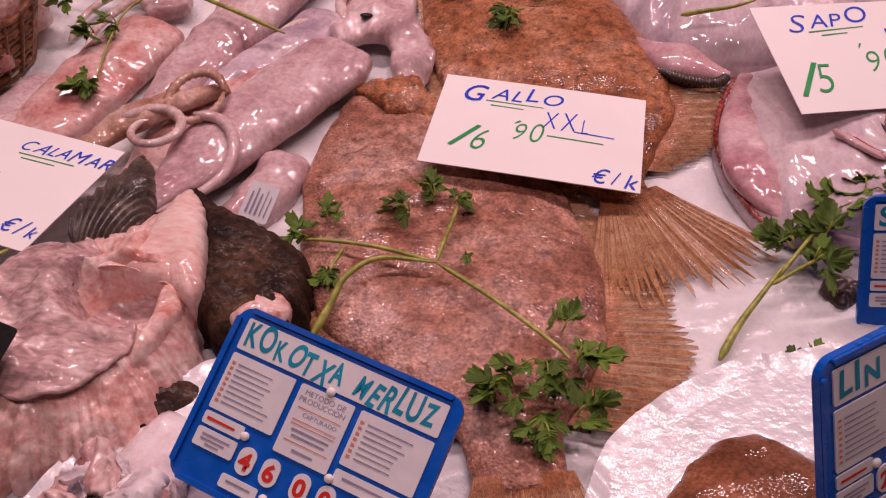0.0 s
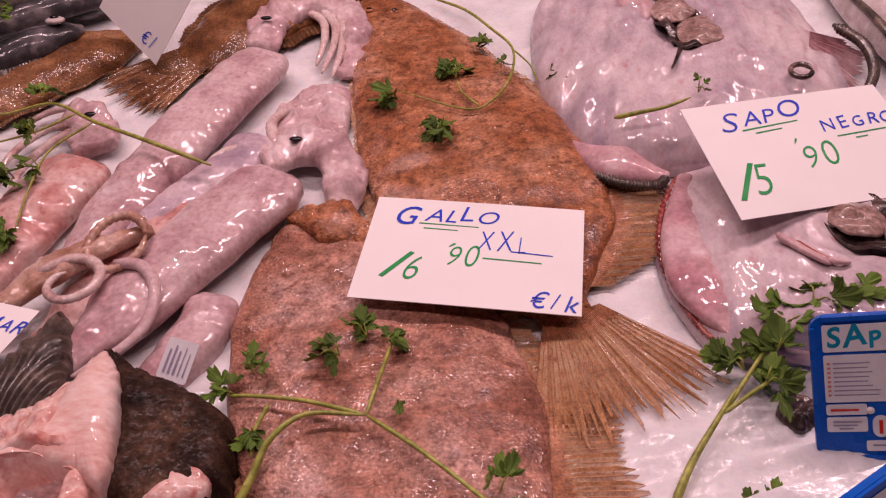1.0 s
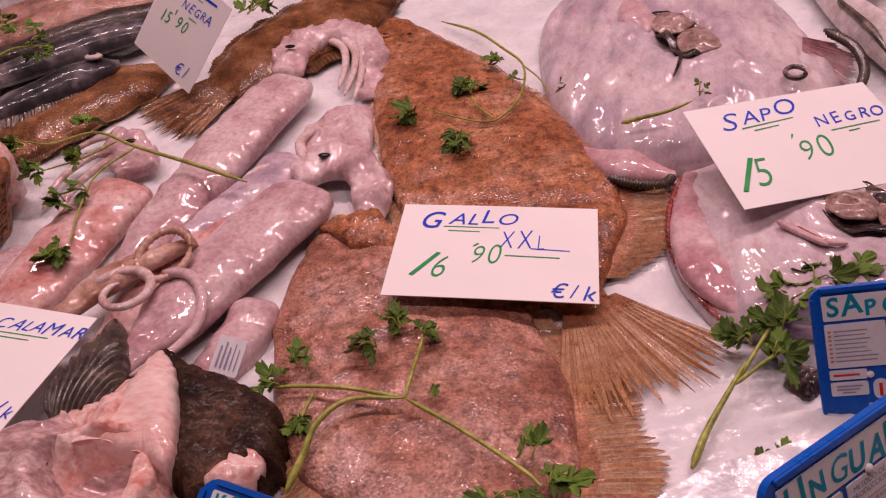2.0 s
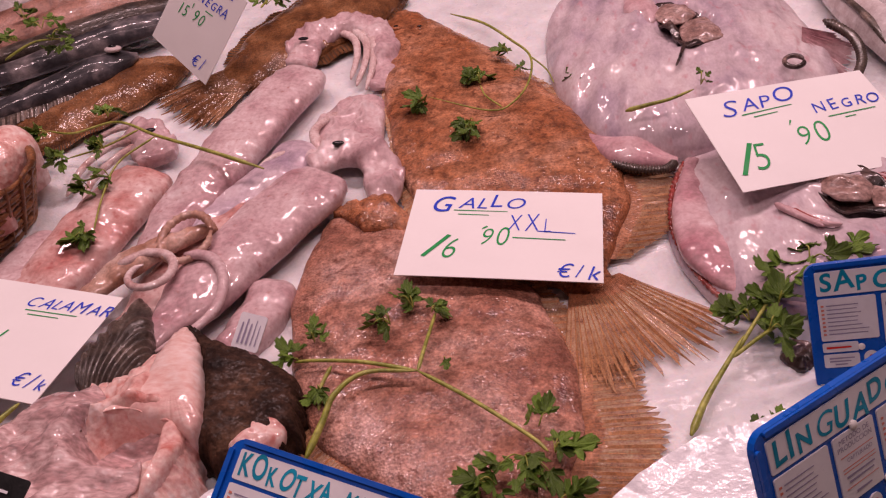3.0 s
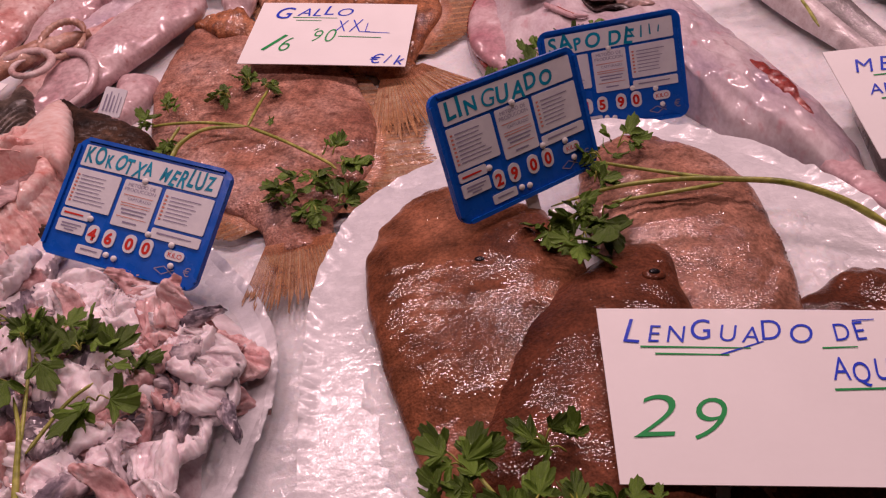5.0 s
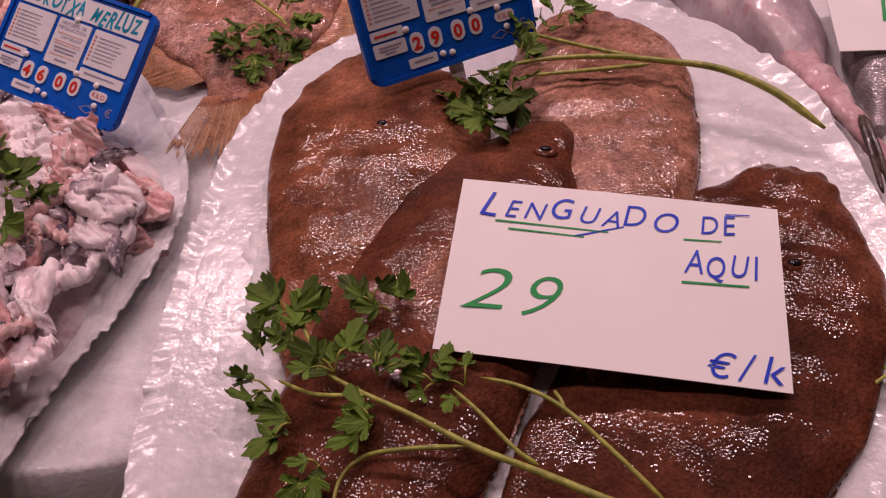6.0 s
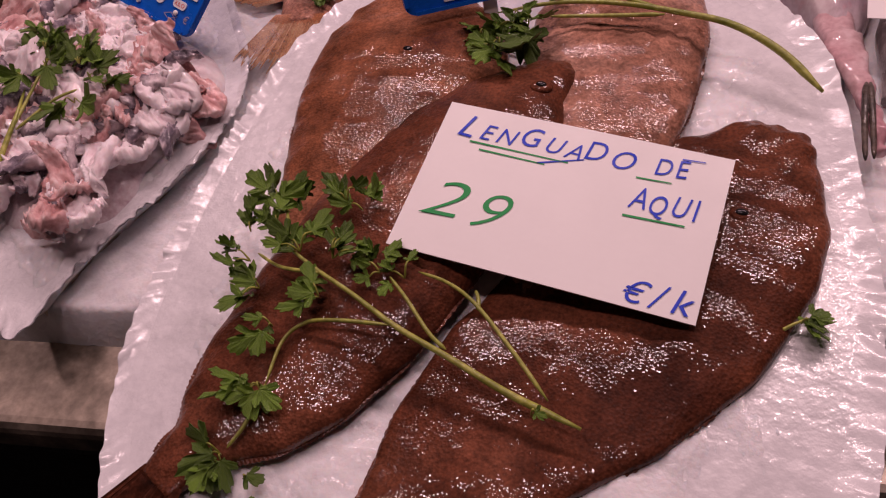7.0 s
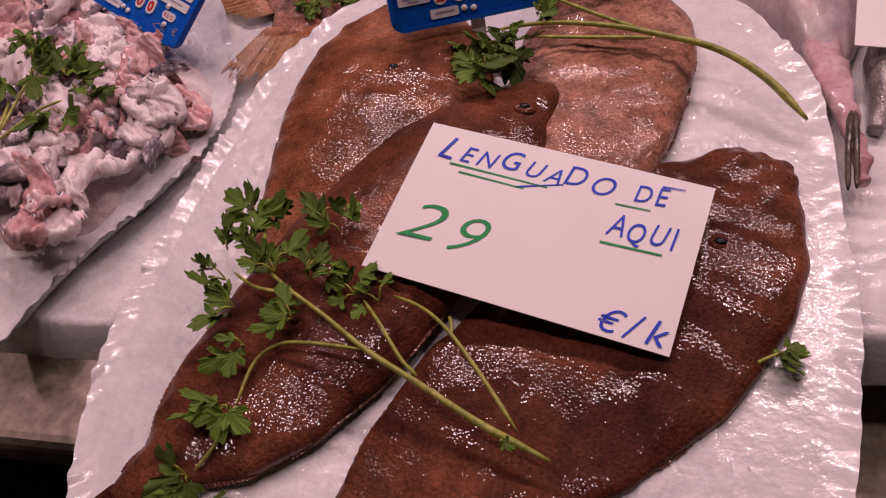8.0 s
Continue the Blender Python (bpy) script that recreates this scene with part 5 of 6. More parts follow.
def meat_top(x, y, s):
    hole = math.exp(-(((x + 0.175) / 0.026) ** 2 + ((y - 0.315) / 0.020) ** 2) ** 2)
    rim = math.exp(-((math.hypot((x + 0.175) / 0.026, (y - 0.315) / 0.020) - 1.35) / 0.3) ** 2)
    ridge = 0.5 + 0.5 * math.sin((x * 0.55 + y) * 150 + 3 * wob(x, y, 0, 30))
    return 0.040 * max(0, 1 - s ** 4) ** 0.6 - 0.030 * hole + 0.006 * rim + 0.003 * ridge * (1 - s) + 0.010 * wob(x, y, 0, 26, 3) * (1 - s * 0.7) + 0.004 * wob(x, y, 0, 90, 6) + 0.002 * (1 - abs(wob(x * 0.6, y, 0, 170, 2))) ** 2


cut = thing("cut_fish_head", "torn open pink fish head with black brown skin", "cut fish")
patch("flesh", [(-0.178, 0.423), (-0.157, 0.402), (-0.134, 0.331), (-0.128, 0.296), (-0.130, 0.265), (-0.141, 0.236), (-0.185, 0.212), (-0.214, 0.201), (-0.254, 0.244), (-0.280, 0.300), (-0.281, 0.336), (-0.247, 0.374), (-0.209, 0.390)], meat_top, M_MEAT, cut, "pink torn flesh", 90, 320, jag=0.004)
patch("membrane", [(-0.221, 0.361), (-0.200, 0.346), (-0.199, 0.316), (-0.158, 0.298), (-0.157, 0.262), (-0.191, 0.238), (-0.227, 0.255), (-0.256, 0.300), (-0.258, 0.336)],
      lambda x, y, s: meat_top(x, y, 0.3) + 0.0035 * (1 - s ** 4) - 0.001 + 0.004 * wob(x, y, 0, 60, 2), M_MEMBRANE, cut, "glossy grey membrane", 30, 110, thick=0.002)
patch("gullet", [(-0.200, 0.321), (-0.185, 0.335), (-0.160, 0.327), (-0.152, 0.313), (-0.165, 0.301), (-0.188, 0.301)], lambda x, y, s: 0.016 + 0.010 * s * s, M_MEMBRANE, cut, "deep hollow gullet", 12, 50, thick=0.001)
for k, pts in enumerate(([(-0.209, 0.331), (-0.191, 0.347), (-0.167, 0.344), (-0.149, 0.327), (-0.162, 0.331), (-0.185, 0.335)], [(-0.154, 0.336), (-0.140, 0.319), (-0.141, 0.291), (-0.150, 0.270), (-0.151, 0.296), (-0.154, 0.316)],
                         [(-0.241, 0.341), (-0.221, 0.346), (-0.203, 0.331), (-0.200, 0.309), (-0.210, 0.300), (-0.227, 0.321)], [(-0.196, 0.374), (-0.177, 0.397), (-0.161, 0.377), (-0.163, 0.349), (-0.185, 0.351)])):
    patch("flesh_fold", pts, lambda x, y, s: 0.034 + 0.009 * max(0, 1 - s * s) ** 0.5 + 0.006 * wob(x, y, 0, 70, k), M_MEAT, cut, "swollen fold of pink flesh" if k == 0 else "", 14, 60)
patch("skin", [(-0.182, 0.431), (-0.152, 0.415), (-0.122, 0.404), (-0.086, 0.385), (-0.075, 0.354), (-0.076, 0.329), (-0.098, 0.311), (-0.132, 0.316), (-0.141, 0.349), (-0.157, 0.397)],
      lambda x, y, s: 0.040 * max(0, 1 - s ** 9) ** 0.5 * (1 - 3.0 * (x + 0.16)) + 0.003 * wob(x, y, 0, 45, 5) + 0.0015 * wob(x, y, 0, 150, 6), M_SKIN, cut, "black brown skin flap", 40, 240, jag=0.004)
patch("muscle_slab", [(-0.176, 0.417), (-0.160, 0.408), (-0.148, 0.383), (-0.138, 0.353), (-0.131, 0.329), (-0.137, 0.319), (-0.152, 0.327), (-0.172, 0.331), (-0.185, 0.339), (-0.184, 0.364)],
      lambda x, y, s: 0.036 + 0.011 * max(0, 1 - s ** 4) ** 0.5 + 0.003 * wob(x, y, 0, 45, 4), M_MUSCLE, cut, "smooth pale pink slab of muscle", 30, 160, jag=0.003)
patch("flesh_tag", [(-0.116, 0.339), (-0.099, 0.345), (-0.082, 0.339), (-0.085, 0.319), (-0.105, 0.313), (-0.119, 0.323)], lambda x, y, s: 0.022 + 0.010 * max(0, 1 - s * s) ** 0.5 + 0.004 * wob(x, y, 0, 90, 3), M_MEAT, cut, "", 14, 50)
patch("back_skin", [(-0.291, 0.214), (-0.230, 0.204), (-0.190, 0.215), (-0.141, 0.240), (-0.109, 0.262), (-0.102, 0.286), (-0.127, 0.286), (-0.152, 0.262), (-0.211, 0.235), (-0.293, 0.264)], dome(0.022, 2, 0.003, 50), M_SKIN, cut, "brown back skin", 20, 110)
patch("dark_fin", [(-0.227, 0.468), (-0.212, 0.449), (-0.202, 0.421), (-0.195, 0.394), (-0.205, 0.376), (-0.219, 0.368), (-0.235, 0.372), (-0.250, 0.392), (-0.247, 0.423), (-0.236, 0.452)],
      lambda x, y, s: 0.020 + 0.012 * max(0, 1 - s ** 3) ** 0.5 + 0.0016 * math.sin((x - 0.35 * (y - 0.36) * (x + 0.225) / 0.03) * 2100 + wob(x, y, 0, 40)), M_FIN_DARK, cut, "folded dark fin with fine rays", 40, 300, jag=0.002)

# ---- small signs ----
sign = thing("small_tag", "small white printed plastic tag stuck in the fish", "tag")
sign.matrix_world = frame_of((-0.128, 0.424, 0.050), (-0.107, 0.418, 0.048), (-0.135, 0.404, 0.034))
bm = bmesh.new()
rounded(bm, 0.021, 0.026, 0.002, -0.0008, 0, 0.0105, 0.012)
part("plate", bm, M_PANEL, sign)
bars(sign, [(0.004 + 0.0034 * k, 0.003, 0.004 + 0.0034 * k, 0.018 + 0.003 * (k % 2), 0.0015 if k < 3 else 0.0008) for k in range(5)], M_GREY_PRINT, "print_bar", 0.0005)
sign = thing("black_label", "small black label with a round white emblem", "label")
sign.matrix_world = frame_of((-0.232, 0.273, 0.068), (-0.197, 0.263, 0.066), (-0.242, 0.236, 0.048))
bm = bmesh.new()
rounded(bm, 0.036, 0.042, 0.002, -0.001, 0, 0.018, 0.021)
part("plate", bm, M_DARK, sign)
bm = bmesh.new()
for k in range(28):
    a = 2 * math.pi * k / 28
    rounded(bm, 0.0026, 0.0012, 0.0004, 0.0002, 0.0007, 0.018 + 0.011 * math.cos(a), 0.019 + 0.0085 * math.sin(a), 2)
part("emblem_ring", bm, M_PANEL, sign)
bars(sign, [(0.011, 0.0195, 0.025, 0.0195, 0.003), (0.012, 0.0145, 0.024, 0.0145, 0.0012), (0.010, 0.033, 0.026, 0.033, 0.002)], M_PANEL, "emblem_bar", 0.0007)

# ---- basket ----
M_WICKER = material("brown_wicker", [(0.3, (0.10, 0.035, 0.012)), (0.7, (0.30, 0.13, 0.05))], 60, 0.45, 0.3, 0.2, 0.25, 400, 0.5, 200)
basket = thing("wicker_basket", "round brown wicker basket filled with pale fish pieces", "basket")
BX, BY = -0.460, 0.582
for k in range(9):
    r = 0.072 + 0.0022 * k
    pts = [(BX + r * math.cos(a), BY + r * math.sin(a), bed(BX, BY) + 0.004 + 0.0068 * k + 0.0012 * math.sin(a * 13 + k * 3.1)) for a in [q * 2 * math.pi / 40 for q in range(41)]]
    tube("weave", pts, 0.0042, 0.0042, M_WICKER, basket, n=160, m=8)
for k in range(26):
    a = k * 2 * math.pi / 26
    tube("stake", [(BX + 0.071 * math.cos(a), BY + 0.071 * math.sin(a), bed(BX, BY)), (BX + 0.092 * math.cos(a), BY + 0.092 * math.sin(a), bed(BX, BY) + 0.062)], 0.0026, 0.0026, M_WICKER, basket, n=8, m=6)
for k, (ox, oy, h) in enumerate(((0.035, 0.03, 0.05), (0.045, -0.02, 0.048), (0.0, 0.0, 0.058), (-0.03, 0.035, 0.05), (0.02, -0.05, 0.046), (-0.04, -0.02, 0.05), (0.04, 0.055, 0.045))):
    tagged(patch("fish_piece", [(BX + ox + 0.032 * math.cos(a) * (1 + 0.2 * math.sin(3 * a + k)), BY + oy + 0.03 * math.sin(a)) for a in [q * 0.785 for q in range(8)]],
                 lambda x, y, s: h + 0.026 * max(0, 1 - s * s) ** 0.5 + 0.004 * wob(x, y, 0, 60, k), M_MEAT, None, "", 16, 60, base=bed(BX, BY) + h * 0.4), "pale pink piece of fish in the basket", "fish piece", "pieces in the basket")

# ---- hake throats ----
M_THROAT = material("throat_pink", [(0.3, (0.56, 0.43, 0.47)), (0.46, (0.80, 0.70, 0.72)), (0.68, (0.88, 0.82, 0.83))], 45, 0.42, 0.9, 0.06, 0.12, 400, 0.5, 110, sss=0.1, spread=0.12, blotch=0.14, ripple=0.24, ripple_scale=260)
M_THROAT_RED = material("throat_red", [(0.3, (0.46, 0.20, 0.20)), (0.5, (0.64, 0.38, 0.37)), (0.7, (0.76, 0.58, 0.56))], 45, 0.42, 0.9, 0.06, 0.12, 400, 0.5, 110, sss=0.1, spread=0.12, blotch=0.14, ripple=0.24, ripple_scale=260)
M_THROAT_DARK = material("throat_dark", [(0.3, (0.04, 0.035, 0.045)), (0.48, (0.16, 0.13, 0.16)), (0.62, (0.60, 0.50, 0.52))], 50, 0.3, 0.9, 0.06, 0.12, 400, 0.4, 110, spread=0.2, blotch=0.14, ripple=0.24, ripple_scale=260)
rt = random.Random(12)


def throat_mesh(k):
    """One curled throat: a flat strip bent into a V or hook, with folds along it."""
    a0, bend = rt.uniform(-0.512, 0.506), rt.choice((-1, 1)) * rt.uniform(0.8, 4.6)
    ln, wd = rt.uniform(0.042, 0.075), rt.uniform(0.008, 0.016)
    pts, x, y, a = [], 0.0, 0.0, a0
    for q in range(7):
        pts.append((x, y, 0.003 * math.sin(q * 1.3 + k)))
        x, y, a = x + math.cos(a) * ln / 6, y + math.sin(a) * ln / 6, a + bend / 6
    mx, my = sum(p[0] for p in pts) / 7, sum(p[1] for p in pts) / 7
    pts = [(p[0] - mx, p[1] - my, p[2]) for p in pts]
    w1 = [(0, 0.003), (0.3, wd), (0.6, wd * rt.uniform(0.6, 1.2)), (1, 0.002)]
    w2 = [(0, 0.003), (0.4, wd * rt.uniform(0.7, 1.2)), (1, 0.002)]
    ob = loft("hake_throat", pts, w1, w2, [(0, 0.002), (0.4, rt.uniform(0.005, 0.009)), (1, 0.002)], [(0, 0.002), (0.5, 0.005), (1, 0.002)], (M_THROAT, M_THROAT, M_THROAT_RED, M_THROAT_DARK)[k % 4], n=44, m=22, power=0.45, rough=0.0055, rough_scale=55, seed=k * 1.7)
    me = ob.data
    for vert in me.vertices:
        c = vert.co
        ridge = (1 - abs(wob(c.x * 0.35, c.y * 1.6, c.z, 130, k))) ** 4 + 0.5 * (1 - abs(wob(c.x * 0.5, c.y * 1.7, c.z, 260, k + 4))) ** 4
        vert.co = c + Vector((0, 0, 1)) * (ridge * 0.005 - 0.003)
    bpy.data.objects.remove(ob)
    return me


THROATS = [throat_mesh(k) for k in range(16)]
THROAT_LABEL = ("pale pink curled hake throat in a heap", "pale pink curled hake throat in a heap", "reddish hake throat in a heap", "dark grey skinned hake throat in a heap")
tagged(patch("throat_heap", [(-0.138, 0.257), (-0.078, 0.227), (-0.028, 0.197), (0.024, 0.172), (0.044, 0.135), (0.036, 0.07), (0.030, 0.01), (-0.04, -0.01), (-0.12, 0.03), (-0.152, 0.12)], dome(0.024, 3, 0.006, 60), M_THROAT, None, "", 30, 120, lift=0.010),
       "packed heart of a heap of pink hake throats", "fish", kind="stuff")
for k in range(300):
    u = rt.random()
    x, y = rt.uniform(-0.165, 0.034), rt.uniform(-0.007, 0.256)
    if y > 0.172 - 0.40 * (x + 0.06) or (y > 0.18 and x > 0.0) or (y < 0.05 and x < -0.13) or (x > 0.02 and y < 0.03):
        continue
    edge = min(1.0, (0.040 - x) / 0.03, (y + 0.022) / 0.03, (0.225 - 0.55 * (x + 0.06) - y) / 0.03)
    i = 4 * rt.randrange(4) + rt.choice((0, 1, 0, 1, 0, 1, 2, 2, 3, 3))
    x += 0.012
    ob = new("hake_throat", THROATS[i])
    ob.matrix_world = pose(x, y, bed(x, y) + 0.012 + 0.024 * max(0.1, edge) ** 0.5 + rt.uniform(-0.002, 0.005), rt.uniform(-35, 35), rt.uniform(-35, 35), rt.uniform(0, 360)) @ Matrix.Diagonal((rt.uniform(0.9, 1.35), rt.uniform(0.639, 0.957), rt.uniform(0.7, 1.0), 1))
    tagged(ob, THROAT_LABEL[i % 4], "fish", "hake throats in a heap")

# ---- parsley ----
M_STEM = material("parsley_stem", [(0.3, (0.20, 0.23, 0.03)), (0.7, (0.42, 0.42, 0.10))], 60, 0.4, 0.3, 0.2, 0.1, 300, 0.2, 200)
M_LEAF = material("parsley_leaf", [(0.3, (0.05, 0.11, 0.010)), (0.55, (0.12, 0.21, 0.024)), (0.75, (0.27, 0.35, 0.07))], 70, 0.42, 0.35, 0.2, 0.15, 700, 0.4, 300, spread=0.4)
rp = random.Random(5)


def leaf_mesh(k):
    """A parsley leaflet: three toothed lobes, creased along their veins, with a thin blade."""
    half = []
    lobes = ((-64, 0.72), (-18, 0.88), (0, 1.0), (18, 0.88), (64, 0.72))
    n = 45
    for i in range(n + 1):
        ang = -112 + 224 * i / n
        r = 0.22
        for c, ln in lobes:
            d = abs(ang - c * (1 + 0.06 * math.sin(k))) / 25
            r = max(r, ln * max(0.0, 1 - d ** 1.6) ** 0.55)
        r *= 1 + 0.09 * math.sin(i * 1.9 + k) * (0.7 + 0.3 * math.sin(i + k))
        half.append((r * math.sin(radians(ang)) * 0.85, r * math.cos(radians(ang))))
    top = [(0.0, 0.0, 0.0)]
    for x, y in half:
        top.append((x, y, 0.45 * math.sin(k * 2.1 + x * 4.5) * abs(x) + 0.28 * y * y * math.cos(k * 1.3) + 0.14 * wob(x, y, 0, 3, k)))
    mid = [(x * 0.5, y * 0.5, z * 0.3 - 0.03) for x, y, z in top[1:]]
    m = len(half)
    verts = top + mid
    faces = [(0, m + 1 + i, m + 2 + i) for i in range(m - 1)] + [(m + 1 + i, 1 + i, 2 + i, m + 2 + i) for i in range(m - 1)]
    nv = len(verts)
    verts = verts + [(x, y, z - 0.025) for x, y, z in verts]
    faces = [f[::-1] for f in faces] + [tuple(q + nv for q in f) for f in faces] + [(1 + i, 2 + i, nv + 2 + i, nv + 1 + i) for i in range(m - 1)]
    me = bpy.data.meshes.new("leaf")
    me.from_pydata(verts, [], faces)
    me.materials.append(M_LEAF)
    return me


LEAVES = [leaf_mesh(k) for k in range(7)]


def parsley(label, stems, clusters, r0=0.0019, rest=bed):
    """stems: lists of (x, y, height); clusters: x, y, height, spread, leaves, leaf length, and which way they point (degrees)."""
    ob = thing("parsley_sprig", label, "parsley", "parsley sprigs")
    for k, s in enumerate(stems):
        tube("stem", on_bed(s, rest), r0 * (1 if k == 0 else 0.55), r0 * 0.42, M_STEM, ob, n=40, m=8)
    for x, y, h, spread, count, size, way in clusters:
        for q in range(round(count * 1.35)):
            a = radians(way + rp.uniform(-75, 75))
            d = spread * math.sqrt(rp.random())
            lx, ly = x + math.cos(a) * d * 0.9 + rp.uniform(-0.188, 0.201) * spread, y + math.sin(a) * d * 0.9 + rp.uniform(-0.188, 0.201) * spread
            lz = rest(lx, ly) + h + rp.uniform(0, 0.007)
            if q % 3 == 0:
                tube("stalk", [(x, y, rest(x, y) + h), ((x + lx) / 2, (y + ly) / 2, lz + 0.002), (lx, ly, lz)], 0.0006, 0.0004, M_STEM, ob, n=8, m=5)
            lf = new("leaf", LEAVES[rp.randrange(7)])
            lf.parent = ob
            lf.matrix_world = pose(lx, ly, lz, rp.uniform(-38, 38), rp.uniform(-38, 38), math.degrees(a) - 90 + rp.uniform(-25, 25)) @ Matrix.Scale(size * rp.uniform(0.443, 0.806), 4)
    return ob


parsley("branched parsley sprig with a thick stem lying on the megrim", [[(-0.068, 0.320, 0.012), (-0.061, 0.344, 0.018), (-0.055, 0.364, 0.024), (-0.037, 0.381, 0.026), (-0.001, 0.380, 0.027)],
        [(-0.001, 0.380, 0.027), (0.034, 0.354, 0.027), (0.071, 0.321, 0.027), (0.082, 0.308, 0.027)], [(-0.001, 0.380, 0.027), (0.003, 0.409, 0.028), (0.007, 0.439, 0.026)],
        [(-0.001, 0.380, 0.027), (-0.039, 0.391, 0.026), (-0.074, 0.398, 0.022), (-0.092, 0.401, 0.018)], [(-0.062, 0.390, 0.024), (-0.067, 0.374, 0.020), (-0.066, 0.357, 0.016)]],
        [(0.068, 0.306, 0.026, 0.022, 10, 0.020, -110), (0.052, 0.288, 0.024, 0.018, 8, 0.020, -150), (0.068, 0.270, 0.022, 0.014, 5, 0.019, -90), (0.086, 0.275, 0.020, 0.012, 4, 0.019, -30), (0.086, 0.308, 0.025, 0.014, 5, 0.019, 20), (0.077, 0.326, 0.028, 0.010, 2, 0.022, 95),
         (0.004, 0.439, 0.026, 0.012, 4, 0.018, 60), (-0.010, 0.445, 0.026, 0.014, 5, 0.018, 110), (-0.025, 0.428, 0.026, 0.014, 5, 0.019, 200), (-0.088, 0.402, 0.018, 0.012, 4, 0.018, 180), (-0.079, 0.416, 0.022, 0.010, 4, 0.017, 100), (-0.069, 0.374, 0.018, 0.010, 4, 0.017, -100), (0.016, 0.391, 0.022, 0.004, 1, 0.012, 0)], 0.0028)
parsley("thin parsley sprig lying on the megrim's head", [[(-0.006, 0.935, 0.006), (0.034, 0.894, 0.012), (0.065, 0.835, 0.020), (0.085, 0.794, 0.022), (0.083, 0.745, 0.024), (0.067, 0.707, 0.026), (0.043, 0.697, 0.026), (-0.018, 0.729, 0.026)],
        [(0.085, 0.797, 0.020), (0.101, 0.778, 0.014), (0.108, 0.754, 0.012)], [(0.056, 0.700, 0.026), (0.040, 0.722, 0.026), (0.034, 0.745, 0.024)]],
        [(-0.020, 0.722, 0.024, 0.010, 4, 0.024, 220), (0.034, 0.748, 0.024, 0.014, 6, 0.026, 90), (0.025, 0.682, 0.026, 0.010, 4, 0.024, -100), (0.024, 0.668, 0.026, 0.010, 3, 0.024, -100), (0.074, 0.762, 0.022, 0.006, 2, 0.016, 90), (0.062, 0.803, 0.022, 0.008, 3, 0.018, 170), (0.120, 0.742, 0.014, 0.012, 4, 0.026, 10), (0.142, 0.726, 0.012, 0.010, 3, 0.024, -10)], 0.0017)
parsley("thick parsley sprig lying on the bare ice", [[(0.168, 0.332, 0.004), (0.181, 0.356, 0.008), (0.199, 0.382, 0.012), (0.213, 0.401, 0.016)], [(0.203, 0.386, 0.012), (0.222, 0.398, 0.016), (0.236, 0.406, 0.018)], [(0.206, 0.390, 0.012), (0.228, 0.418, 0.020), (0.246, 0.440, 0.026)]],
        [(0.219, 0.412, 0.018, 0.012, 7, 0.024, 100), (0.212, 0.416, 0.018, 0.010, 4, 0.022, 140), (0.228, 0.401, 0.016, 0.012, 6, 0.023, 10), (0.238, 0.420, 0.022, 0.012, 6, 0.024, 60), (0.248, 0.440, 0.026, 0.014, 7, 0.025, 70), (0.266, 0.452, 0.030, 0.014, 6, 0.026, 40), (0.284, 0.452, 0.032, 0.012, 4, 0.026, 0)], 0.0027)
parsley("long parsley sprig curving over the soles", [[(0.434, 0.173, 0.010), (0.408, 0.193, 0.020), (0.379, 0.207, 0.026), (0.348, 0.213, 0.028), (0.312, 0.216, 0.030), (0.272, 0.216, 0.028), (0.234, 0.210, 0.022)],
        [(0.348, 0.211, 0.028), (0.301, 0.230, 0.028), (0.266, 0.246, 0.028)], [(0.340, 0.210, 0.028), (0.304, 0.208, 0.026), (0.271, 0.204, 0.026)]],
        [(0.272, 0.250, 0.024, 0.014, 5, 0.020, 100), (0.284, 0.264, 0.024, 0.012, 4, 0.020, 60), (0.250, 0.206, 0.022, 0.012, 5, 0.020, -60), (0.232, 0.190, 0.018, 0.012, 4, 0.020, -120), (0.252, 0.194, 0.024, 0.014, 6, 0.022, -90), (0.248, 0.172, 0.026, 0.016, 5, 0.024, -90), (0.262, 0.186, 0.030, 0.010, 2, 0.038, -40), (0.264, 0.228, 0.024, 0.010, 4, 0.020, 0)], 0.0026, sole_bed)
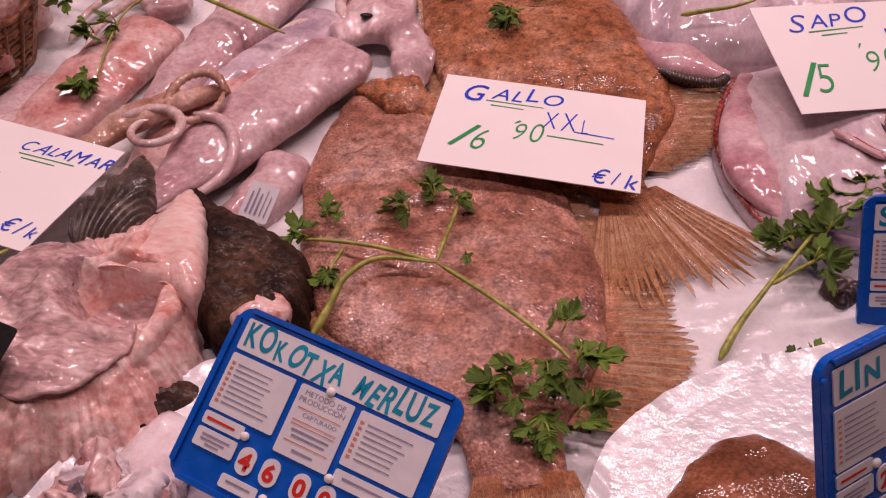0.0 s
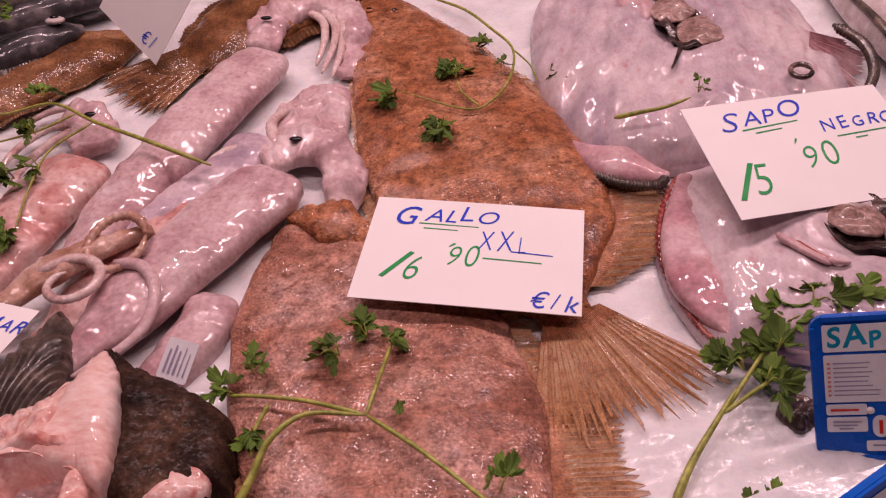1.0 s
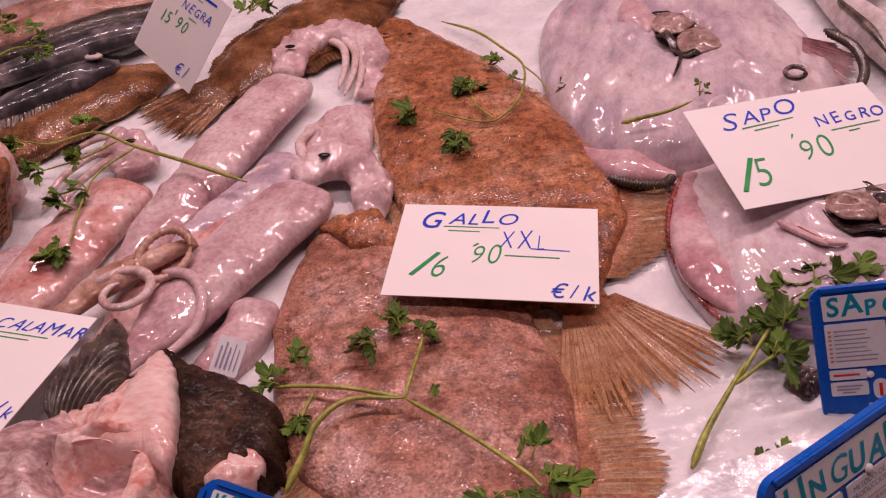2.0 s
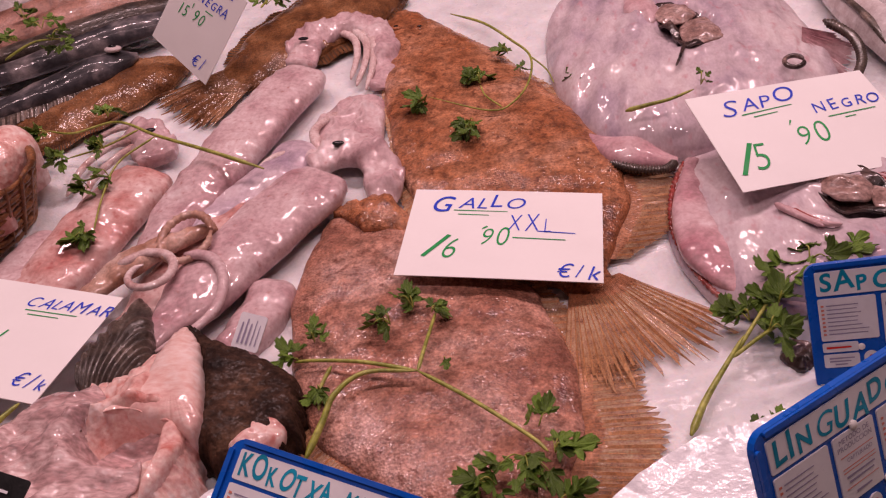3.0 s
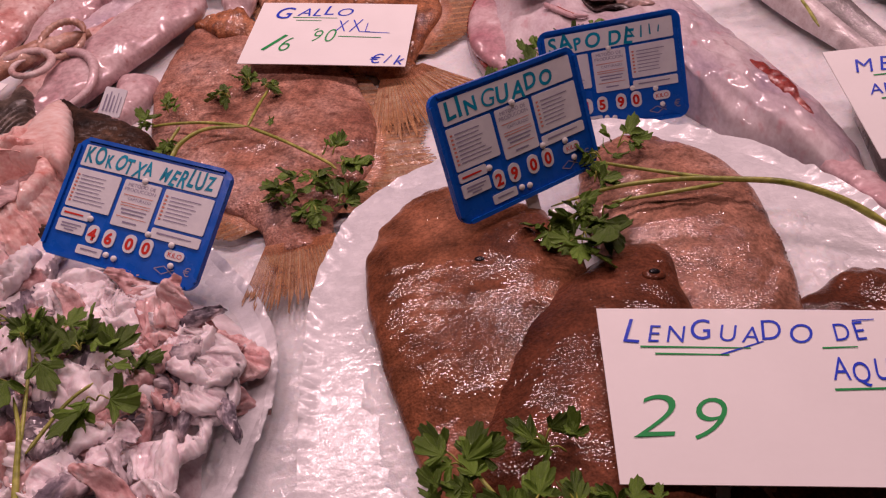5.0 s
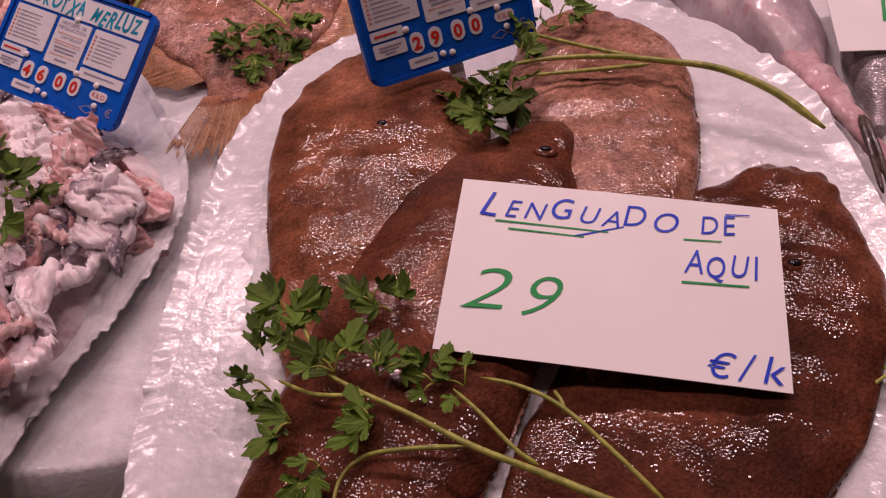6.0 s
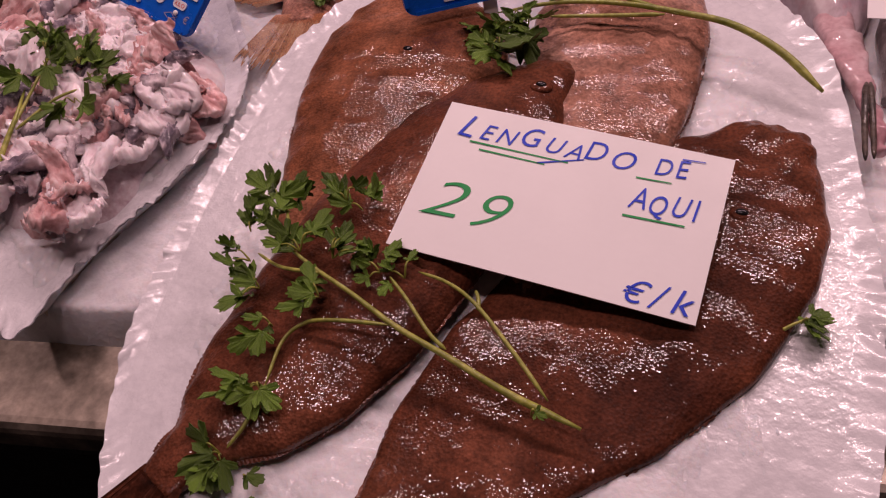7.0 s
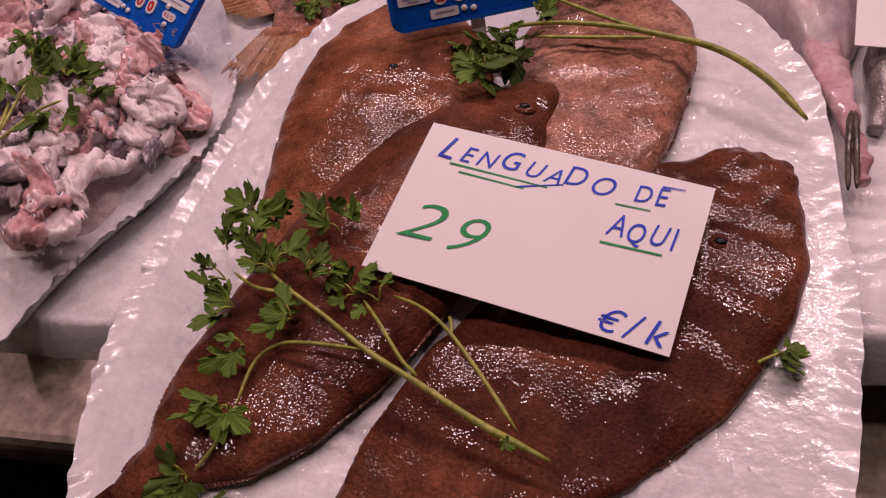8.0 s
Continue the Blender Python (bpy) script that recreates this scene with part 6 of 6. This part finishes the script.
parsley("large leafy parsley sprig lying across the soles", [[(0.358, -0.062, 0.016), (0.325, -0.056, 0.020), (0.296, -0.048, 0.024), (0.266, -0.040, 0.028), (0.238, -0.029, 0.031), (0.212, -0.019, 0.032), (0.185, -0.006, 0.032)],
        [(0.342, -0.055, 0.020), (0.319, -0.037, 0.028), (0.299, -0.023, 0.034), (0.282, -0.013, 0.031), (0.265, -0.008, 0.028)], [(0.263, -0.040, 0.028), (0.237, -0.043, 0.027), (0.221, -0.047, 0.025), (0.213, -0.058, 0.022), (0.214, -0.079, 0.018)],
        [(0.292, -0.044, 0.024), (0.282, -0.039, 0.027), (0.267, -0.027, 0.032), (0.255, -0.018, 0.034)], [(0.301, -0.024, 0.030), (0.299, -0.018, 0.030), (0.296, -0.013, 0.029)], [(0.198, -0.012, 0.032), (0.184, 0.008, 0.032), (0.176, 0.022, 0.030)],
        [(0.220, -0.022, 0.032), (0.196, -0.022, 0.030), (0.176, -0.014, 0.026)], [(0.214, -0.079, 0.018), (0.212, -0.098, 0.013), (0.208, -0.110, 0.010)]],
        [(0.175, 0.017, 0.030, 0.014, 6, 0.021, 100), (0.180, 0.003, 0.031, 0.010, 4, 0.018, 150), (0.212, 0.024, 0.032, 0.008, 3, 0.022, 120), (0.222, 0.022, 0.030, 0.008, 2, 0.022, 100), (0.166, -0.003, 0.028, 0.010, 2, 0.016, 170), (0.174, -0.019, 0.025, 0.012, 4, 0.018, 190), (0.187, -0.033, 0.024, 0.012, 4, 0.019, 200),
         (0.203, -0.013, 0.033, 0.016, 7, 0.019, 130), (0.222, -0.014, 0.034, 0.014, 6, 0.018, 60), (0.224, -0.035, 0.031, 0.012, 4, 0.018, 190), (0.205, -0.052, 0.023, 0.010, 3, 0.019, -150), (0.246, -0.012, 0.027, 0.010, 4, 0.017, 150), (0.259, -0.012, 0.026, 0.010, 3, 0.015, 170),
         (0.212, -0.080, 0.017, 0.012, 5, 0.021, -100), (0.206, -0.113, 0.008, 0.010, 5, 0.022, -110), (0.221, -0.119, 0.004, 0.004, 1, 0.014, -20), (0.226, -0.135, 0.004, 0.006, 2, 0.015, -60), (0.337, -0.063, 0.018, 0.002, 1, 0.010, -60)], 0.0020, sole_bed)
parsley("parsley leaf on the ice beside the soles", [[(0.430, 0.014, 0.004), (0.434, 0.017, 0.006), (0.440, 0.022, 0.006)]], [(0.437, 0.018, 0.006, 0.006, 3, 0.021, -10)], 0.001, sole_bed)
parsley("thin parsley sprig lying across the squid", [[(-0.159, 0.613, 0.036), (-0.213, 0.634, 0.042), (-0.277, 0.667, 0.040), (-0.332, 0.703, 0.034), (-0.376, 0.694, 0.030), (-0.409, 0.701, 0.030)], [(-0.277, 0.667, 0.040), (-0.306, 0.636, 0.034), (-0.307, 0.594, 0.030), (-0.300, 0.549, 0.026)], [(-0.300, 0.682, 0.038), (-0.330, 0.662, 0.034), (-0.365, 0.652, 0.030)]],
        [(-0.345, 0.712, 0.034, 0.014, 5, 0.022, 90), (-0.404, 0.695, 0.030, 0.014, 5, 0.021, 180), (-0.328, 0.658, 0.034, 0.014, 5, 0.022, 200), (-0.366, 0.652, 0.030, 0.014, 5, 0.022, 190), (-0.309, 0.618, 0.032, 0.012, 4, 0.021, 200), (-0.324, 0.605, 0.030, 0.012, 4, 0.021, 220), (-0.304, 0.548, 0.026, 0.012, 5, 0.026, -100)], 0.0021)
parsley("parsley sprig with broad leaves on the hake throats", [[(-0.040, 0.012, 0.044), (-0.046, 0.035, 0.050), (-0.052, 0.056, 0.054), (-0.064, 0.078, 0.054)], [(-0.044, 0.043, 0.052), (-0.032, 0.070, 0.056), (-0.022, 0.084, 0.056)], [(-0.048, 0.046, 0.052), (-0.060, 0.090, 0.056), (-0.068, 0.112, 0.056)]],
        [(-0.070, 0.112, 0.056, 0.016, 5, 0.026, 110), (-0.058, 0.098, 0.057, 0.012, 3, 0.024, 30), (-0.036, 0.106, 0.058, 0.014, 5, 0.027, 70), (-0.052, 0.120, 0.056, 0.012, 2, 0.025, 120), (-0.018, 0.094, 0.056, 0.012, 3, 0.026, 30), (-0.004, 0.090, 0.054, 0.010, 2, 0.022, -10), (-0.018, 0.074, 0.053, 0.012, 3, 0.030, -80), (-0.094, 0.140, 0.050, 0.016, 4, 0.025, 150), (-0.068, 0.086, 0.056, 0.012, 3, 0.026, 190)], 0.0021)
parsley("parsley sprig lying on the grey hake", [[(0.464, 0.401, 0.040), (0.462, 0.440, 0.044), (0.456, 0.481, 0.046), (0.449, 0.521, 0.046)]], [(0.446, 0.526, 0.044, 0.020, 7, 0.018, 140), (0.459, 0.501, 0.046, 0.016, 5, 0.018, 30), (0.463, 0.561, 0.05, 0.014, 4, 0.016, 80), (0.483, 0.521, 0.05, 0.016, 4, 0.016, 0)], 0.0015)
parsley("short parsley stem tucked under the price card", [[(0.165, 0.647, 0.040), (0.182, 0.642, 0.046), (0.202, 0.640, 0.050), (0.222, 0.646, 0.052)]], [(0.229, 0.654, 0.05, 0.010, 3, 0.010, 60)], 0.0024)
parsley("bunch of parsley between the dark fish", [[(-0.511, 0.830, 0.04), (-0.480, 0.846, 0.05), (-0.447, 0.851, 0.05)]], [(-0.457, 0.846, 0.05, 0.026, 9, 0.018, 0), (-0.502, 0.852, 0.05, 0.026, 9, 0.018, 180), (-0.481, 0.874, 0.052, 0.02, 6, 0.018, 90), (-0.517, 0.904, 0.05, 0.02, 6, 0.018, 90)], 0.0018)
parsley("parsley leaves behind the price card", [[(-0.235, 0.935, 0.03), (-0.231, 0.952, 0.03), (-0.226, 0.968, 0.03)]], [(-0.230, 0.941, 0.03, 0.022, 8, 0.020, 60)], 0.0015)
parsley("parsley leaf half under the film", [[(0.202, 0.301, 0.010), (0.207, 0.311, 0.012), (0.209, 0.321, 0.012)]], [(0.208, 0.316, 0.012, 0.014, 5, 0.018, 90)], 0.001)
parsley("parsley stem end beside the cut fish", [[(-0.280, 0.315, 0.03), (-0.271, 0.336, 0.034), (-0.265, 0.351, 0.034)]], [(-0.280, 0.312, 0.03, 0.010, 3, 0.016, 200)], 0.0028)

price_card("white price card with small handwriting, tilted among brown fish", (-0.275, 0.862, 0.191), (-0.207, 0.810, 0.150), (-0.340, 0.847, 0.111),
           [("NEGRA", 0.015, BI, 0.036, 0.070, 4, 0.8), ("15'90", 0.021, GI, 0.016, 0.044, 8, 0.75), ("€/", 0.018, BI, 0.064, 0.006, 8, 0.9)], [[(0.052, 0.066, 0.064, 0.067, 0.0014), (0.04, 0.088, 0.06, 0.089, 0.0012)], [(0.036, 0.093, 0.078, 0.096, 0.0035)]], 0.095, 0.105)
price_card("white price card with blue and green handwriting, beside the hake", (0.444, 0.344, 0.093), (0.591, 0.356, 0.095), (0.453, 0.242, 0.069),
           [("MERLUZA", 0.021, BI, 0.014, 0.080, 0, 0.95), ("ANZUELO", 0.016, BI, 0.016, 0.058, 2, 0.95), ("15", 0.034, GI, 0.022, 0.020, 3, 0.95)], [[(0.026, 0.076, 0.09, 0.077, 0.0011), (0.022, 0.053, 0.08, 0.055, 0.0011)]])
